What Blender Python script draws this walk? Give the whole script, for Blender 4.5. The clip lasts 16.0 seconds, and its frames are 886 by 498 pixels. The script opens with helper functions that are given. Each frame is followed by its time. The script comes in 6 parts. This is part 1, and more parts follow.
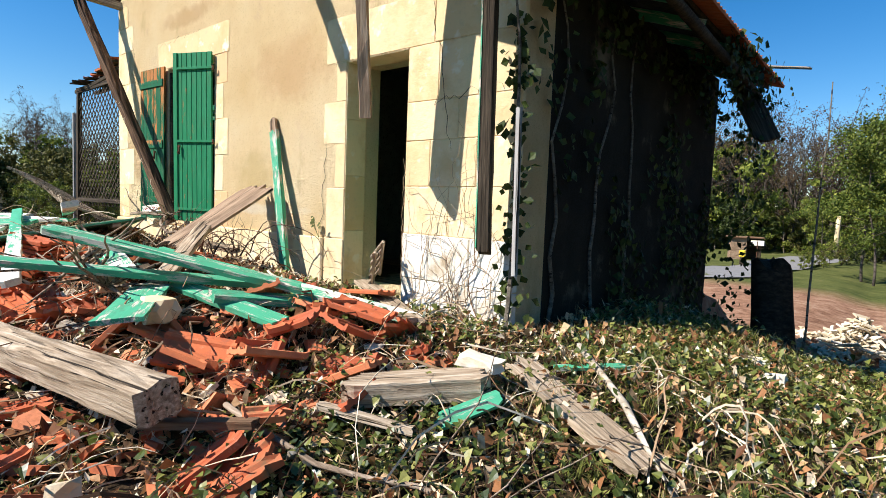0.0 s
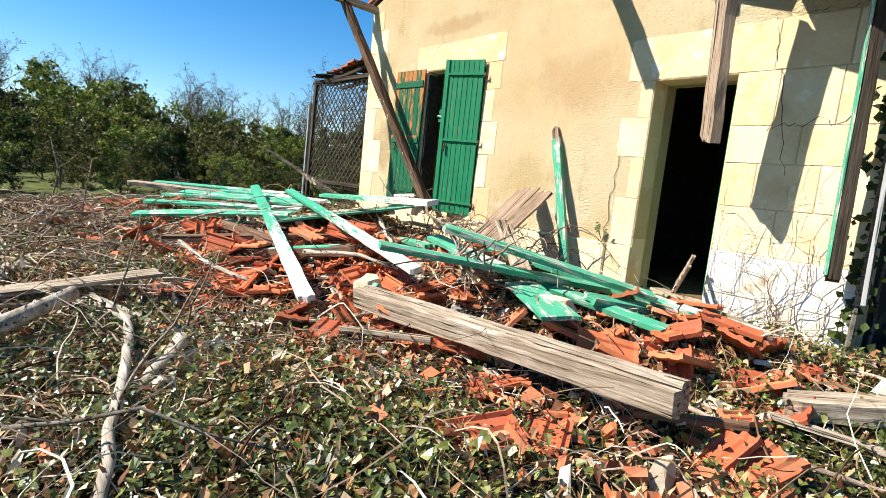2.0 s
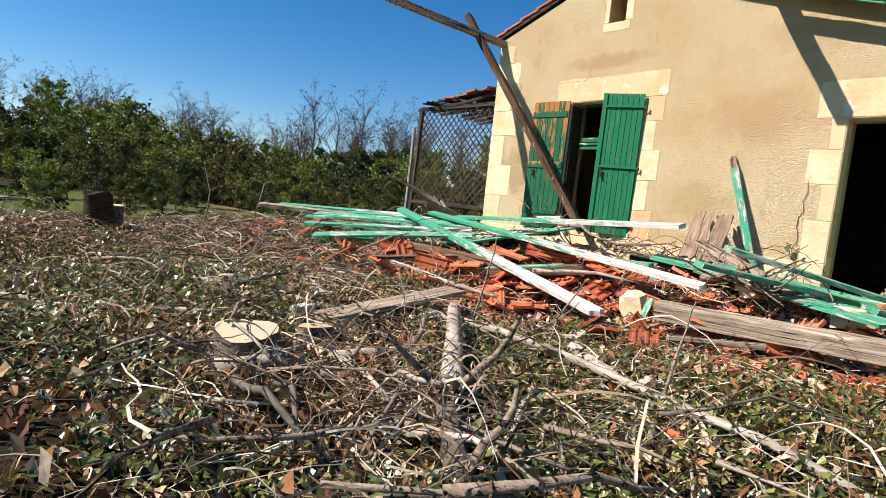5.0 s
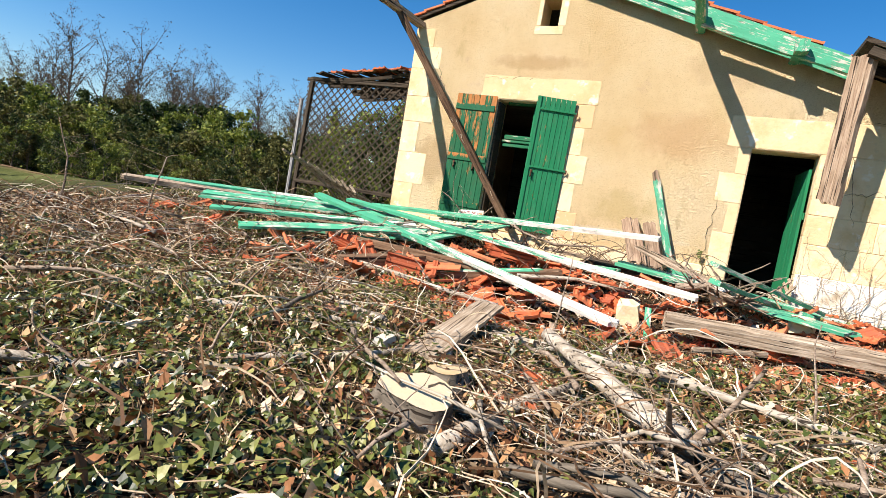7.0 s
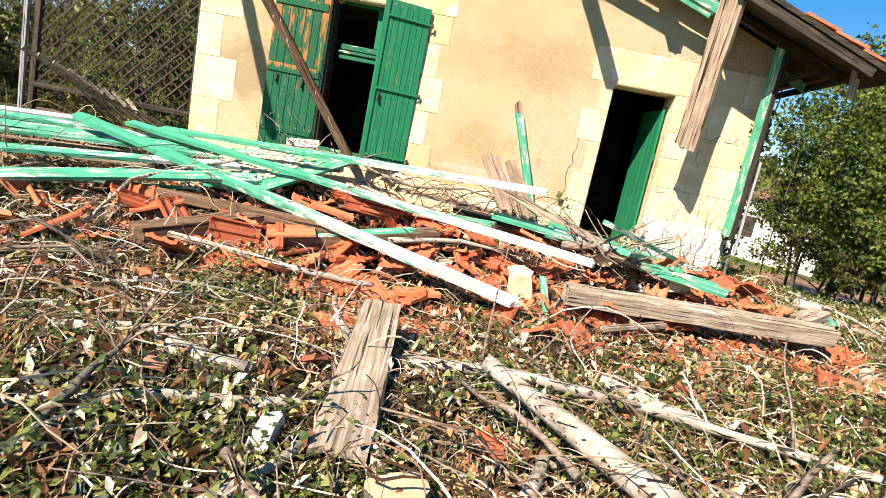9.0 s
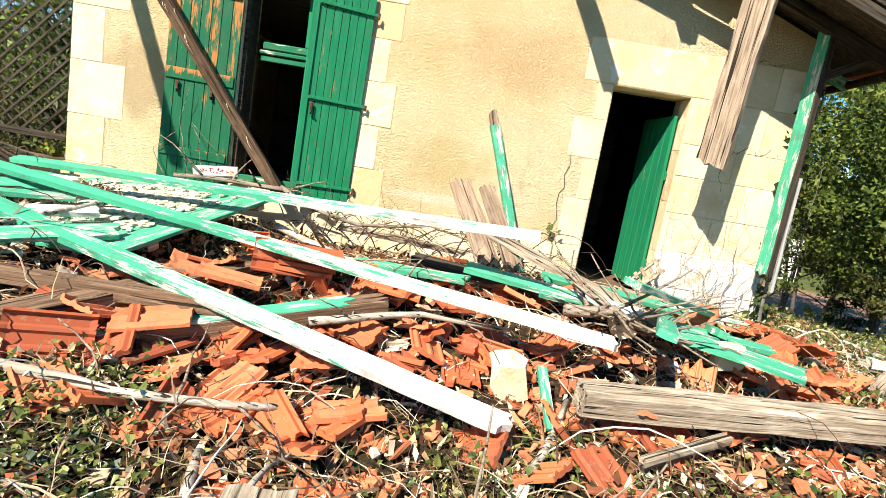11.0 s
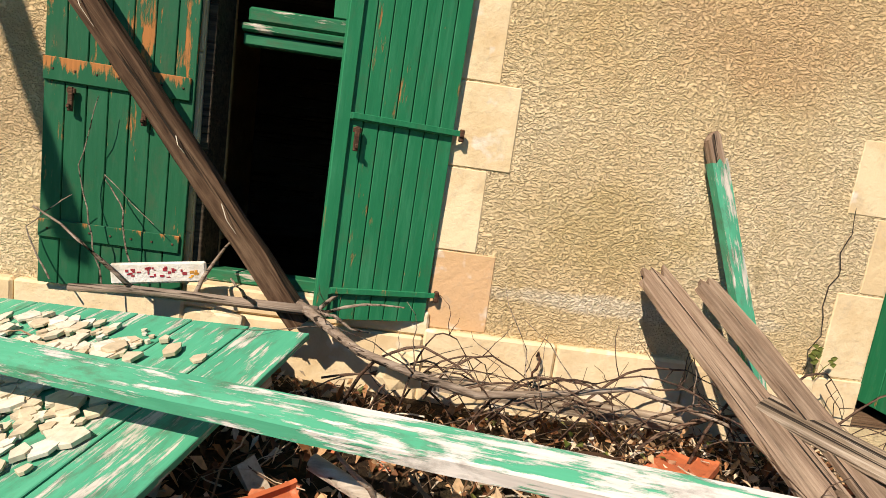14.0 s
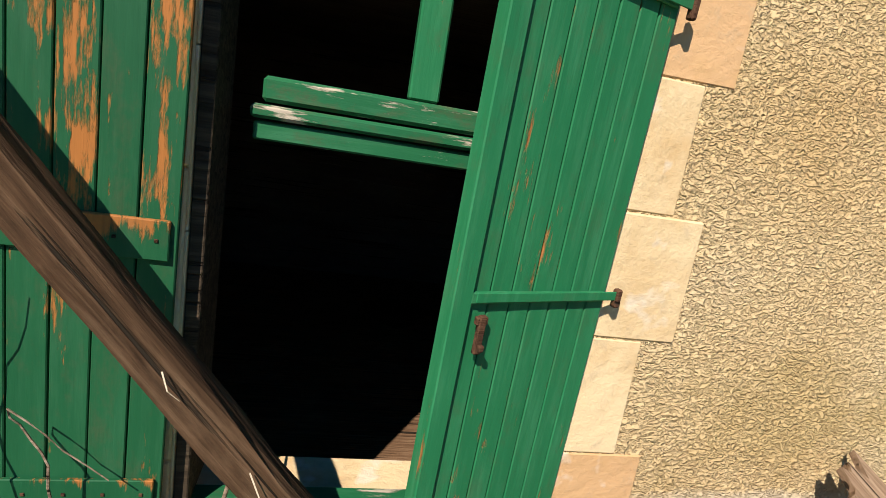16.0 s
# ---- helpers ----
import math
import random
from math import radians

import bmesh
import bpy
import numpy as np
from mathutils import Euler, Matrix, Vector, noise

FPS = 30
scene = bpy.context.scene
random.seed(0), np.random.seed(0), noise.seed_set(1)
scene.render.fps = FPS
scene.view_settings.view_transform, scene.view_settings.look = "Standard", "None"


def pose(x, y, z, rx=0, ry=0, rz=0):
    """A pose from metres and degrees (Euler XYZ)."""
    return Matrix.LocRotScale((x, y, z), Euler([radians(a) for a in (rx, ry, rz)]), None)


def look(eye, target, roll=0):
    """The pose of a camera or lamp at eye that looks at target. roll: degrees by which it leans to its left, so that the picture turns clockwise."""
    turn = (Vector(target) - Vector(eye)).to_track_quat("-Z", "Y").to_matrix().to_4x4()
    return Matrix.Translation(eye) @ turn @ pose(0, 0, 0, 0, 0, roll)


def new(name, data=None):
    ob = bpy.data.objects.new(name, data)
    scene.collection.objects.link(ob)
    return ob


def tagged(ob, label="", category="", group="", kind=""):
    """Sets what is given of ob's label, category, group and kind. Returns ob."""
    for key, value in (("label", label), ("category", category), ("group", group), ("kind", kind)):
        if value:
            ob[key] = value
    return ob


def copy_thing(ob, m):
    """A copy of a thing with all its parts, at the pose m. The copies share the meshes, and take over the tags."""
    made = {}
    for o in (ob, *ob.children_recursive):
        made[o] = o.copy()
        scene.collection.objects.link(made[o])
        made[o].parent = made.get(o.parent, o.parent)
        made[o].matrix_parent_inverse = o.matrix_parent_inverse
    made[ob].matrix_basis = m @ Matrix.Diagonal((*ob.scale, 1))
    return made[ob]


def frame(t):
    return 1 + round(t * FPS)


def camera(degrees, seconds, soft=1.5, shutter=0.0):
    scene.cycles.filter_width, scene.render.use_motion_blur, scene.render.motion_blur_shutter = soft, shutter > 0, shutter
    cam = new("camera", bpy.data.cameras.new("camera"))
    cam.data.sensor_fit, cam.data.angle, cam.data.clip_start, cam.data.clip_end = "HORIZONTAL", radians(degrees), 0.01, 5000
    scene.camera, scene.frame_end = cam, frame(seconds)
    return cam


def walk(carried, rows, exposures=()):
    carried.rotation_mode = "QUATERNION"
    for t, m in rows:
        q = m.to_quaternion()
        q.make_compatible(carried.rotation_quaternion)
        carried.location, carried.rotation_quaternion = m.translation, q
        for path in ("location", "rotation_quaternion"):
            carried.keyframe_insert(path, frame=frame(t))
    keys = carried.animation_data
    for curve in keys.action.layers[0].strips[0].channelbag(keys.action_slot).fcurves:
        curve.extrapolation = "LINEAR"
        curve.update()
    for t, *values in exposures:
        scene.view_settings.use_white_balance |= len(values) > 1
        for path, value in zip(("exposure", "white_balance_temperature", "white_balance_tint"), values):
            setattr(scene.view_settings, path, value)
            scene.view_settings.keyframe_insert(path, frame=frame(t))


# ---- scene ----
cam = camera(78.4, 16.0, soft=0.6)
PATH = [
    (0, (-0.387, 0.069, 1.456), (-1.655, 1.607, 1.299), 2.2),
    (0.5, (-0.561, -0.401, 1.488), (-1.941, 1.022, 1.222), 1.7),
    (1, (-0.82, -0.753, 1.47), (-2.29, 0.591, 1.29), 0.1),
    (1.5, (-1.207, -1.185, 1.576), (-2.73, 0.1, 1.409), 4.4),
    (2, (-1.476, -1.666, 1.558), (-2.993, -0.386, 1.317), 6.0),
    (2.5, (-1.745, -2.118, 1.507), (-3.28, -0.862, 1.242), 6.0),
    (3, (-2.125, -2.516, 1.447), (-3.675, -1.284, 1.16), 5.5),
    (3.5, (-2.296, -3.047, 1.425), (-3.859, -1.834, 1.136), 4.6),
    (4, (-2.409, -3.45, 1.429), (-3.976, -2.236, 1.16), 4.2),
    (4.5, (-2.64, -3.799, 1.345), (-4.171, -2.53, 1.134), 5.0),
    (4.7, (-2.733, -3.942, 1.326), (-4.245, -2.647, 1.137), 5.4),
    (6.8, (-4.918, -5.182, 1.358), (-5.812, -3.398, 1.226), 9.5),
    (7, (-5.066, -5.194, 1.366), (-5.901, -3.384, 1.197), 9.5),
    (7.5, (-5.437, -5.106, 1.348), (-6.17, -3.257, 1.139), 9.7),
    (8, (-5.75, -4.79, 1.394), (-6.28, -2.881, 1.126), 10.3),
    (8.5, (-6.125, -4.409, 1.497), (-6.462, -2.466, 1.164), 10.8),
    (9, (-6.219, -4.035, 1.651), (-6.282, -2.072, 1.27), 11.3),
    (9.2, (-6.224, -3.823, 1.641), (-6.188, -1.863, 1.243), 11.0),
    (11.3, (-6.165, -2.058, 1.797), (-6.154, -0.082, 1.489), 9.3),
    (11.5, (-6.218, -1.886, 1.784), (-6.205, 0.092, 1.487), 9.1),
    (12, (-6.431, -1.384, 1.888), (-6.42, 0.598, 1.618), 8.5),
    (12.5, (-6.561, -0.844, 1.872), (-6.544, 1.14, 1.619), 8.0),
    (13, (-6.787, -0.34, 1.903), (-6.766, 1.646, 1.665), 8.1),
    (13.5, (-7.108, 0.14, 1.965), (-7.065, 2.122, 1.701), 8.1),
    (14, (-7.348, 0.675, 2.01), (-7.253, 2.649, 1.701), 8.0),
    (14.5, (-7.555, 1.074, 2.22), (-7.326, 3.032, 1.884), 8.3),
    (15, (-7.81, 1.321, 2.423), (-7.473, 3.263, 2.088), 8.4),
    (15.5, (-8.044, 1.516, 2.626), (-7.678, 3.451, 2.273), 8.7),
    (16, (-8.172, 1.982, 2.624), (-7.753, 3.891, 2.2), 9.4),
]
EXPO = [(0, 0.85, 6350, 12), (1.5, 1.1, 6300, 9), (3.5, 0.68, 6450, 14), (4.5, 0.66, 6450, 15), (7.0, 0.9, 6650, 15), (9.0, 1.1, 6700, 13), (11.5, 1.2, 6500, 6), (12.4, 1.25, 6500, 6), (13.0, 0.8, 6850, 15), (13.5, 0.5, 7000, 16), (14.5, 0.3, 7150, 16), (16, 0.3, 7150, 16)]
walk(cam, [(t, look(eye, target, roll)) for t, eye, target, roll in PATH], EXPO)

# ---- world and sun ----
SUN_TO = Vector((0.38, 0.60, -0.68)).normalized()
world = bpy.data.worlds.new("sky")
scene.world = world
world.use_nodes = True
_wt = world.node_tree
_sky = _wt.nodes.new("ShaderNodeTexSky")
_sky.sky_type = 'NISHITA'
_sky.sun_disc = False
_sky.sun_elevation = math.asin(-SUN_TO.z)
_sky.sun_rotation = math.atan2(-SUN_TO.x, -SUN_TO.y)
_sky.air_density, _sky.dust_density, _sky.ozone_density = 1.0, 0.0, 3.0
_wt.nodes["Background"].inputs["Strength"].default_value = 0.08
_hsv = _wt.nodes.new("ShaderNodeHueSaturation")
_hsv.inputs["Saturation"].default_value = 1.4
_wt.links.new(_sky.outputs[0], _hsv.inputs["Color"])
_wt.links.new(_hsv.outputs[0], _wt.nodes["Background"].inputs["Color"])
sun = new("sun", bpy.data.lights.new("sun", 'SUN'))
sun.data.energy, sun.data.angle, sun.data.color = 5.0, radians(0.5), (1.0, 0.95, 0.87)
sun.rotation_euler = SUN_TO.to_track_quat('-Z', 'Y').to_euler()
sun.location = (-10, -16, 20)


# ---- materials ----
class Mat:
    """Small builder for node materials."""

    def __init__(self, name, rough=0.8, spec=0.3, metal=0.0):
        self.m = bpy.data.materials.new(name)
        self.m.use_nodes = True
        self.t = self.m.node_tree
        self.b = self.t.nodes["Principled BSDF"]
        self.b.inputs["Roughness"].default_value = rough
        self.b.inputs["Specular IOR Level"].default_value = spec
        self.b.inputs["Metallic"].default_value = metal
        self.tc = self.t.nodes.new("ShaderNodeTexCoord")
        self.info = None

    def link(self, a, b):
        self.t.links.new(a, b)

    def vec(self, kind="Object", scale=(1, 1, 1), shift=True):
        mp = self.t.nodes.new("ShaderNodeMapping")
        mp.inputs["Scale"].default_value = scale
        self.link(self.tc.outputs[kind], mp.inputs["Vector"])
        if shift:
            if not self.info:
                self.info = self.t.nodes.new("ShaderNodeObjectInfo")
            mul = self.t.nodes.new("ShaderNodeMath")
            mul.operation, mul.inputs[1].default_value = 'MULTIPLY', 37.0
            self.link(self.info.outputs["Random"], mul.inputs[0])
            self.link(mul.outputs[0], mp.inputs["Location"])
        return mp.outputs[0]

    def noise(self, vec, scale, detail=5, rough=0.6, dist=0.0):
        n = self.t.nodes.new("ShaderNodeTexNoise")
        n.inputs["Scale"].default_value, n.inputs["Detail"].default_value = scale, detail
        n.inputs["Roughness"].default_value, n.inputs["Distortion"].default_value = rough, dist
        self.link(vec, n.inputs["Vector"])
        return n.outputs["Fac"]

    def ramp(self, fac, *stops):
        r = self.t.nodes.new("ShaderNodeValToRGB")
        e = r.color_ramp.elements
        while len(e) < len(stops):
            e.new(0.5)
        for el, (pos, col) in zip(e, stops):
            el.position = pos
            el.color = (*col, 1) if isinstance(col, tuple) else (col, col, col, 1)
        self.link(fac, r.inputs[0])
        return r.outputs[0]

    def mix(self, fac, a, b, mode='MIX'):
        n = self.t.nodes.new("ShaderNodeMix")
        n.data_type, n.blend_type = 'RGBA', mode
        for sock, v in ((n.inputs[0], fac), (n.inputs[6], a), (n.inputs[7], b)):
            if isinstance(v, (int, float)):
                sock.default_value = v
            elif isinstance(v, tuple):
                sock.default_value = (*v, 1)
            else:
                self.link(v, sock)
        return n.outputs[2]

    def math(self, op, a, b=0.0):
        n = self.t.nodes.new("ShaderNodeMath")
        n.operation = op
        for sock, v in ((n.inputs[0], a), (n.inputs[1], b)):
            if isinstance(v, (int, float)):
                sock.default_value = v
            else:
                self.link(v, sock)
        return n.outputs[0]

    def bump(self, height, dist, strength=1.0):
        n = self.t.nodes.new("ShaderNodeBump")
        n.inputs["Distance"].default_value, n.inputs["Strength"].default_value = dist, strength
        self.link(height, n.inputs["Height"])
        old = self.b.inputs["Normal"]
        if old.is_linked:
            self.link(old.links[0].from_socket, n.inputs["Normal"])
        self.link(n.outputs[0], old)

    def color(self, sock):
        self.link(sock, self.b.inputs["Base Color"])
        return self.m

    def rand(self):
        if not self.info:
            self.info = self.t.nodes.new("ShaderNodeObjectInfo")
        return self.info.outputs["Random"]

    def island(self):
        return self.t.nodes.new("ShaderNodeNewGeometry").outputs["Random Per Island"]


def m_plaster():
    m = Mat("roughcast_plaster", 0.92, 0.15)
    v = m.vec(shift=False)
    big = m.noise(v, 0.9, 6, 0.6)
    c = m.ramp(big, (0.3, (0.76, 0.54, 0.27)), (0.5, (0.83, 0.63, 0.35)), (0.72, (0.86, 0.69, 0.43)))
    st = m.noise(m.vec(scale=(1.3, 1, 0.5), shift=False), 1.7, 7, 0.65)
    c = m.mix(m.ramp(st, (0.60, 0.0), (0.78, 0.75)), c, (0.46, 0.31, 0.10))
    st2 = m.noise(m.vec(scale=(1, 1, 1), shift=False), 3.1, 6, 0.7)
    c = m.mix(m.ramp(st2, (0.62, 0.0), (0.74, 0.35)), c, (0.62, 0.40, 0.27))
    sep = m.t.nodes.new("ShaderNodeSeparateXYZ")
    m.link(v, sep.inputs[0])
    wob = m.math('MULTIPLY', m.math('SUBTRACT', m.noise(v, 4, 7, 0.7), 0.5), 2.6)
    for x0, z0, a, b, col, k in ((-6.25, 1.75, 0.55, 0.32, (0.56, 0.40, 0.15), 0.45), (-6.1, 1.34, 1.0, 0.07, (0.84, 0.74, 0.56), 0.7), (-9.6, 2.1, 0.5, 0.5, (0.52, 0.33, 0.16), 0.6), (-8.0, 3.9, 0.9, 0.14, (0.60, 0.36, 0.17), 0.6), (-5.6, 2.9, 0.8, 0.4, (0.66, 0.40, 0.20), 0.5), (-4.9, 3.9, 1.0, 0.3, (0.62, 0.40, 0.20), 0.4)):
        dx = m.math('DIVIDE', m.math('SUBTRACT', sep.outputs[0], x0), a)
        dz = m.math('DIVIDE', m.math('SUBTRACT', sep.outputs[2], z0), b)
        d = m.math('ADD', m.math('ADD', m.math('MULTIPLY', dx, dx), m.math('MULTIPLY', dz, dz)), wob)
        c = m.mix(m.ramp(d, (0.2, k), (1.0, 0.0)), c, col)
    fine = m.noise(m.vec(scale=(0.9, 1, 1.3), shift=False), 58, 3, 0.5, 0.8)
    # micro-shadows of the roughcast painted into its hollows
    c = m.mix(m.ramp(fine, (0.30, 0.35), (0.45, 0.0)), c, (0.45, 0.29, 0.13))
    m.bump(m.ramp(fine, (0.36, 0.0), (0.60, 1.0)), 0.019, 1.0)
    m.bump(m.noise(v, 6, 4), 0.015, 0.5)
    return m.color(c)


def m_stone(name="limestone", tint=(0.76, 0.60, 0.36)):
    m = Mat(name, 0.88, 0.15)
    v = m.vec()
    r = m.ramp(m.rand(), (0.0, (tint[0] * 0.88, tint[1] * 0.82, tint[2] * 0.75)), (0.55, tint), (1.0, (tint[0] * 1.05, tint[1] * 1.06, tint[2] * 1.08)))
    c = m.mix(m.ramp(m.noise(v, 2.4, 7, 0.65), (0.48, 0.0), (0.70, 0.65)), r, (0.55, 0.34, 0.14))
    c = m.mix(m.ramp(m.noise(v, 11, 6, 0.7), (0.55, 0.0), (0.72, 0.4)), c, (0.44, 0.36, 0.26))
    c = m.mix(m.ramp(m.noise(v, 5, 3), (0.6, 0.0), (0.68, 0.6)), c, (0.82, 0.76, 0.64))
    m.bump(m.noise(v, 22, 8, 0.7), 0.012, 0.6)
    m.bump(m.noise(v, 3, 4), 0.03, 0.5)
    return m.color(c)


def m_whitewash():
    m = Mat("worn_whitewash", 0.9, 0.15)
    v = m.vec()
    c = m.ramp(m.noise(v, 3.2, 8, 0.68), (0.32, (0.42, 0.33, 0.22)), (0.46, (0.72, 0.66, 0.54)), (0.6, (0.82, 0.79, 0.72)))
    m.bump(m.noise(v, 14, 8, 0.7), 0.02, 0.7)
    return m.color(c)


def m_shadewall():
    m = Mat("shade_darkened_render", 0.95, 0.1)
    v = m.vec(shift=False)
    # near-black tones carry the unlit side's shade; the pale end is plaster patches
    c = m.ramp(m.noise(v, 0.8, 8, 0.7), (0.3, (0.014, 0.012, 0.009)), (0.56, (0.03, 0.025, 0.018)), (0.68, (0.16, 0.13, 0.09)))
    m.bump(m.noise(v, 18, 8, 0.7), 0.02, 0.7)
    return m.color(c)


def m_paint(name, base, worn, wear, along=0.0, up=False, chalky=0.4, dirty=0.7, top=0.0):
    """Green paint over wood; wear sets how much bare wood shows, along adds wear towards one end."""
    m = Mat(name, 0.62, 0.2)

    def st(k):
        return (1, 1, k) if up else (k, 1, 1)

    v = m.vec(scale=st(0.22))
    n = m.noise(v, 16, 8, 0.68)
    grain = m.noise(m.vec(scale=st(0.05)), 70, 5, 0.6)
    f = m.math('ADD', n, m.math('MULTIPLY', m.math('SUBTRACT', grain, 0.5), 0.35))
    if along:
        sep = m.t.nodes.new("ShaderNodeSeparateXYZ")
        m.link(m.tc.outputs["Generated"], sep.inputs[0])
        f = m.math('ADD', f, m.math('MULTIPLY', m.math('SUBTRACT', sep.outputs[0], 0.5), along))
    if top:
        high = m.t.nodes.new("ShaderNodeSeparateXYZ")
        m.link(m.tc.outputs["Generated"], high.inputs[0])
        f = m.math('ADD', f, m.math('MULTIPLY', m.math('SUBTRACT', high.outputs[2], 0.72), top))
        f = m.math('ADD', f, m.math('MULTIPLY', m.math('SUBTRACT', m.rand(), 0.5), 0.22))
    mask = m.ramp(f, (1 - wear - 0.05, 0.0), (1 - wear + 0.03, 1.0))
    p = m.mix(m.noise(m.vec(scale=st(0.3)), 5, 4), tuple(x * 0.9 for x in base), tuple(x * 1.4 + 0.008 for x in base))
    chalk = m.ramp(m.noise(m.vec(scale=st(0.12)), 24, 6, 0.7), (0.48, 0.0), (0.80, chalky))
    p = m.mix(chalk, p, tuple(min(1, x * 1.7 + 0.07) for x in base))
    w = m.mix(grain, tuple(x * 0.6 for x in worn), tuple(min(1, x * 1.25) for x in worn))
    m.bump(m.math('SUBTRACT', m.math('MULTIPLY', grain, 0.4), m.math('MULTIPLY', mask, 0.6)), 0.004, 0.8)
    c = m.mix(mask, p, w)
    dirt = m.noise(m.vec(scale=st(0.5)), 9, 8, 0.75)
    c = m.mix(m.ramp(dirt, (0.52, 0.0), (0.72, dirty)), c, (0.10, 0.075, 0.045))
    return m.color(c)


def m_wood(name, a, b, c3, scale=1.0):
    m = Mat(name, 0.85, 0.15)
    g = m.noise(m.vec(scale=(0.04, 1, 1)), 45 * scale, 8, 0.65, 0.4)
    c = m.ramp(g, (0.28, a), (0.5, b), (0.72, c3))
    blot = m.noise(m.vec(scale=(0.4, 1, 1)), 4, 6, 0.6)
    c = m.mix(m.ramp(m.noise(m.vec(scale=(0.3, 1, 1)), 7, 8, 0.7), (0.52, 0.0), (0.74, 0.6)), c, tuple(min(1, x * 1.15) for x in c3))
    c = m.mix(m.ramp(blot, (0.5, 0.0), (0.75, 0.55)), c, tuple(x * 0.45 for x in a))
    crack = m.noise(m.vec(scale=(0.018, 1, 1)), 38, 3, 0.5)
    cm = m.ramp(crack, (0.35, 1.0), (0.40, 0.0))
    c = m.mix(cm, c, (0.03, 0.022, 0.015))
    m.bump(m.math('SUBTRACT', g, cm), 0.014, 0.9)
    return m.color(c)


def m_tile():
    m = Mat("terracotta", 0.82, 0.2)
    v = m.vec()
    r = m.ramp(m.rand(), (0.0, (0.34, 0.08, 0.034)), (0.5, (0.55, 0.14, 0.05)), (1.0, (0.62, 0.21, 0.09)))
    c = m.mix(m.ramp(m.noise(v, 7, 7, 0.7), (0.5, 0.0), (0.72, 0.7)), r, (0.30, 0.10, 0.06))
    c = m.mix(m.ramp(m.noise(v, 16, 5, 0.7), (0.60, 0.0), (0.70, 0.35)), c, (0.68, 0.40, 0.26))
    c = m.mix(m.ramp(m.noise(v, 4, 6, 0.7), (0.58, 0.0), (0.70, 0.8)), c, (0.17, 0.12, 0.06))
    m.bump(m.noise(v, 60, 5, 0.7), 0.003, 0.7)
    return m.color(c)


def m_island(name, stops, rough=0.7, spec=0.3, trans=0.0):
    m = Mat(name, rough, spec)
    c = m.ramp(m.island(), *stops)
    n = m.noise(m.vec(shift=False), 40, 3)
    c = m.mix(m.ramp(n, (0.4, 0.0), (0.7, 0.35)), c, tuple(x * 0.5 for x in stops[0][1]))
    m.color(c)
    if trans:
        tr = m.t.nodes.new("ShaderNodeBsdfTranslucent")
        mx = m.t.nodes.new("ShaderNodeMixShader")
        mx.inputs[0].default_value = trans
        m.link(c, tr.inputs["Color"])
        m.link(m.b.outputs[0], mx.inputs[1])
        m.link(tr.outputs[0], mx.inputs[2])
        m.link(mx.outputs[0], m.t.nodes["Material Output"].inputs["Surface"])
    return m.m


def m_soil():
    m = Mat("leaf_litter_soil", 0.95, 0.1)
    v = m.vec(shift=False)
    c = m.ramp(m.noise(v, 26, 8, 0.75), (0.3, (0.012, 0.008, 0.005)), (0.5, (0.042, 0.027, 0.015)), (0.7, (0.13, 0.085, 0.045)))
    c = m.mix(m.ramp(m.noise(v, 1.1, 5), (0.5, 0.0), (0.66, 0.5)), c, (0.035, 0.045, 0.012))
    # beyond the yard: meadow and bare field
    sep = m.t.nodes.new("ShaderNodeSeparateXYZ")
    m.link(m.tc.outputs["Object"], sep.inputs[0])
    grass = m.ramp(m.noise(v, 0.9, 9, 0.75), (0.3, (0.04, 0.055, 0.013)), (0.55, (0.10, 0.11, 0.03)), (0.8, (0.20, 0.17, 0.07)))
    far = m.ramp(m.math('MULTIPLY', m.math('SUBTRACT', -15.0, sep.outputs[0]), 0.2), (0.0, 0.0), (1.0, 1.0))
    c = m.mix(far, c, grass)
    field = m.ramp(m.noise(v, 2.0, 8, 0.75), (0.3, (0.10, 0.045, 0.025)), (0.5, (0.30, 0.16, 0.095)), (0.75, (0.50, 0.36, 0.24)))
    east = m.ramp(m.math('MULTIPLY', m.math('SUBTRACT', sep.outputs[1], 7.5), 0.4), (0.0, 0.0), (1.0, 1.0))
    c = m.mix(east, c, field)
    verge = m.ramp(m.math('MULTIPLY', m.math('SUBTRACT', sep.outputs[1], 24.0), 0.3), (0.0, 0.0), (1.0, 1.0))
    c = m.mix(verge, c, grass)
    # below the far woods: tree shade put into the soil as dark gaps
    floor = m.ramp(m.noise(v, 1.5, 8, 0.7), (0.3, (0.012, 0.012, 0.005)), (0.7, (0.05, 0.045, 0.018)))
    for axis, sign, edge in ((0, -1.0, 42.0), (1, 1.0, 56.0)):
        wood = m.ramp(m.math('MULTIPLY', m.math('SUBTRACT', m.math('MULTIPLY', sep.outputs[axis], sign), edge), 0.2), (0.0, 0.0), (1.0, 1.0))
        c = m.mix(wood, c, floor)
    m.bump(m.noise(v, 30, 8, 0.75), 0.03, 0.9)
    return m.color(c)


GREEN = (0.004, 0.110, 0.042)
PLASTER = m_plaster()
STONE = m_stone()
WHITEWASH = m_whitewash()
SHADEWALL = m_shadewall()
SHUTTER = m_paint("shutter_green_paint", tuple(1.4 * k for k in GREEN), (0.40, 0.16, 0.05), 0.31, 0, True, 0.4, 0.3)
SHUTTER_WORN = m_paint("peeling_shutter_paint", tuple(0.75 * k for k in GREEN), (0.44, 0.17, 0.045), 0.40, 0, True, 0.2, 0.35, 0.34)
FRAMEPAINT = m_paint("frame_green_paint", GREEN, (0.55, 0.48, 0.38), 0.37)
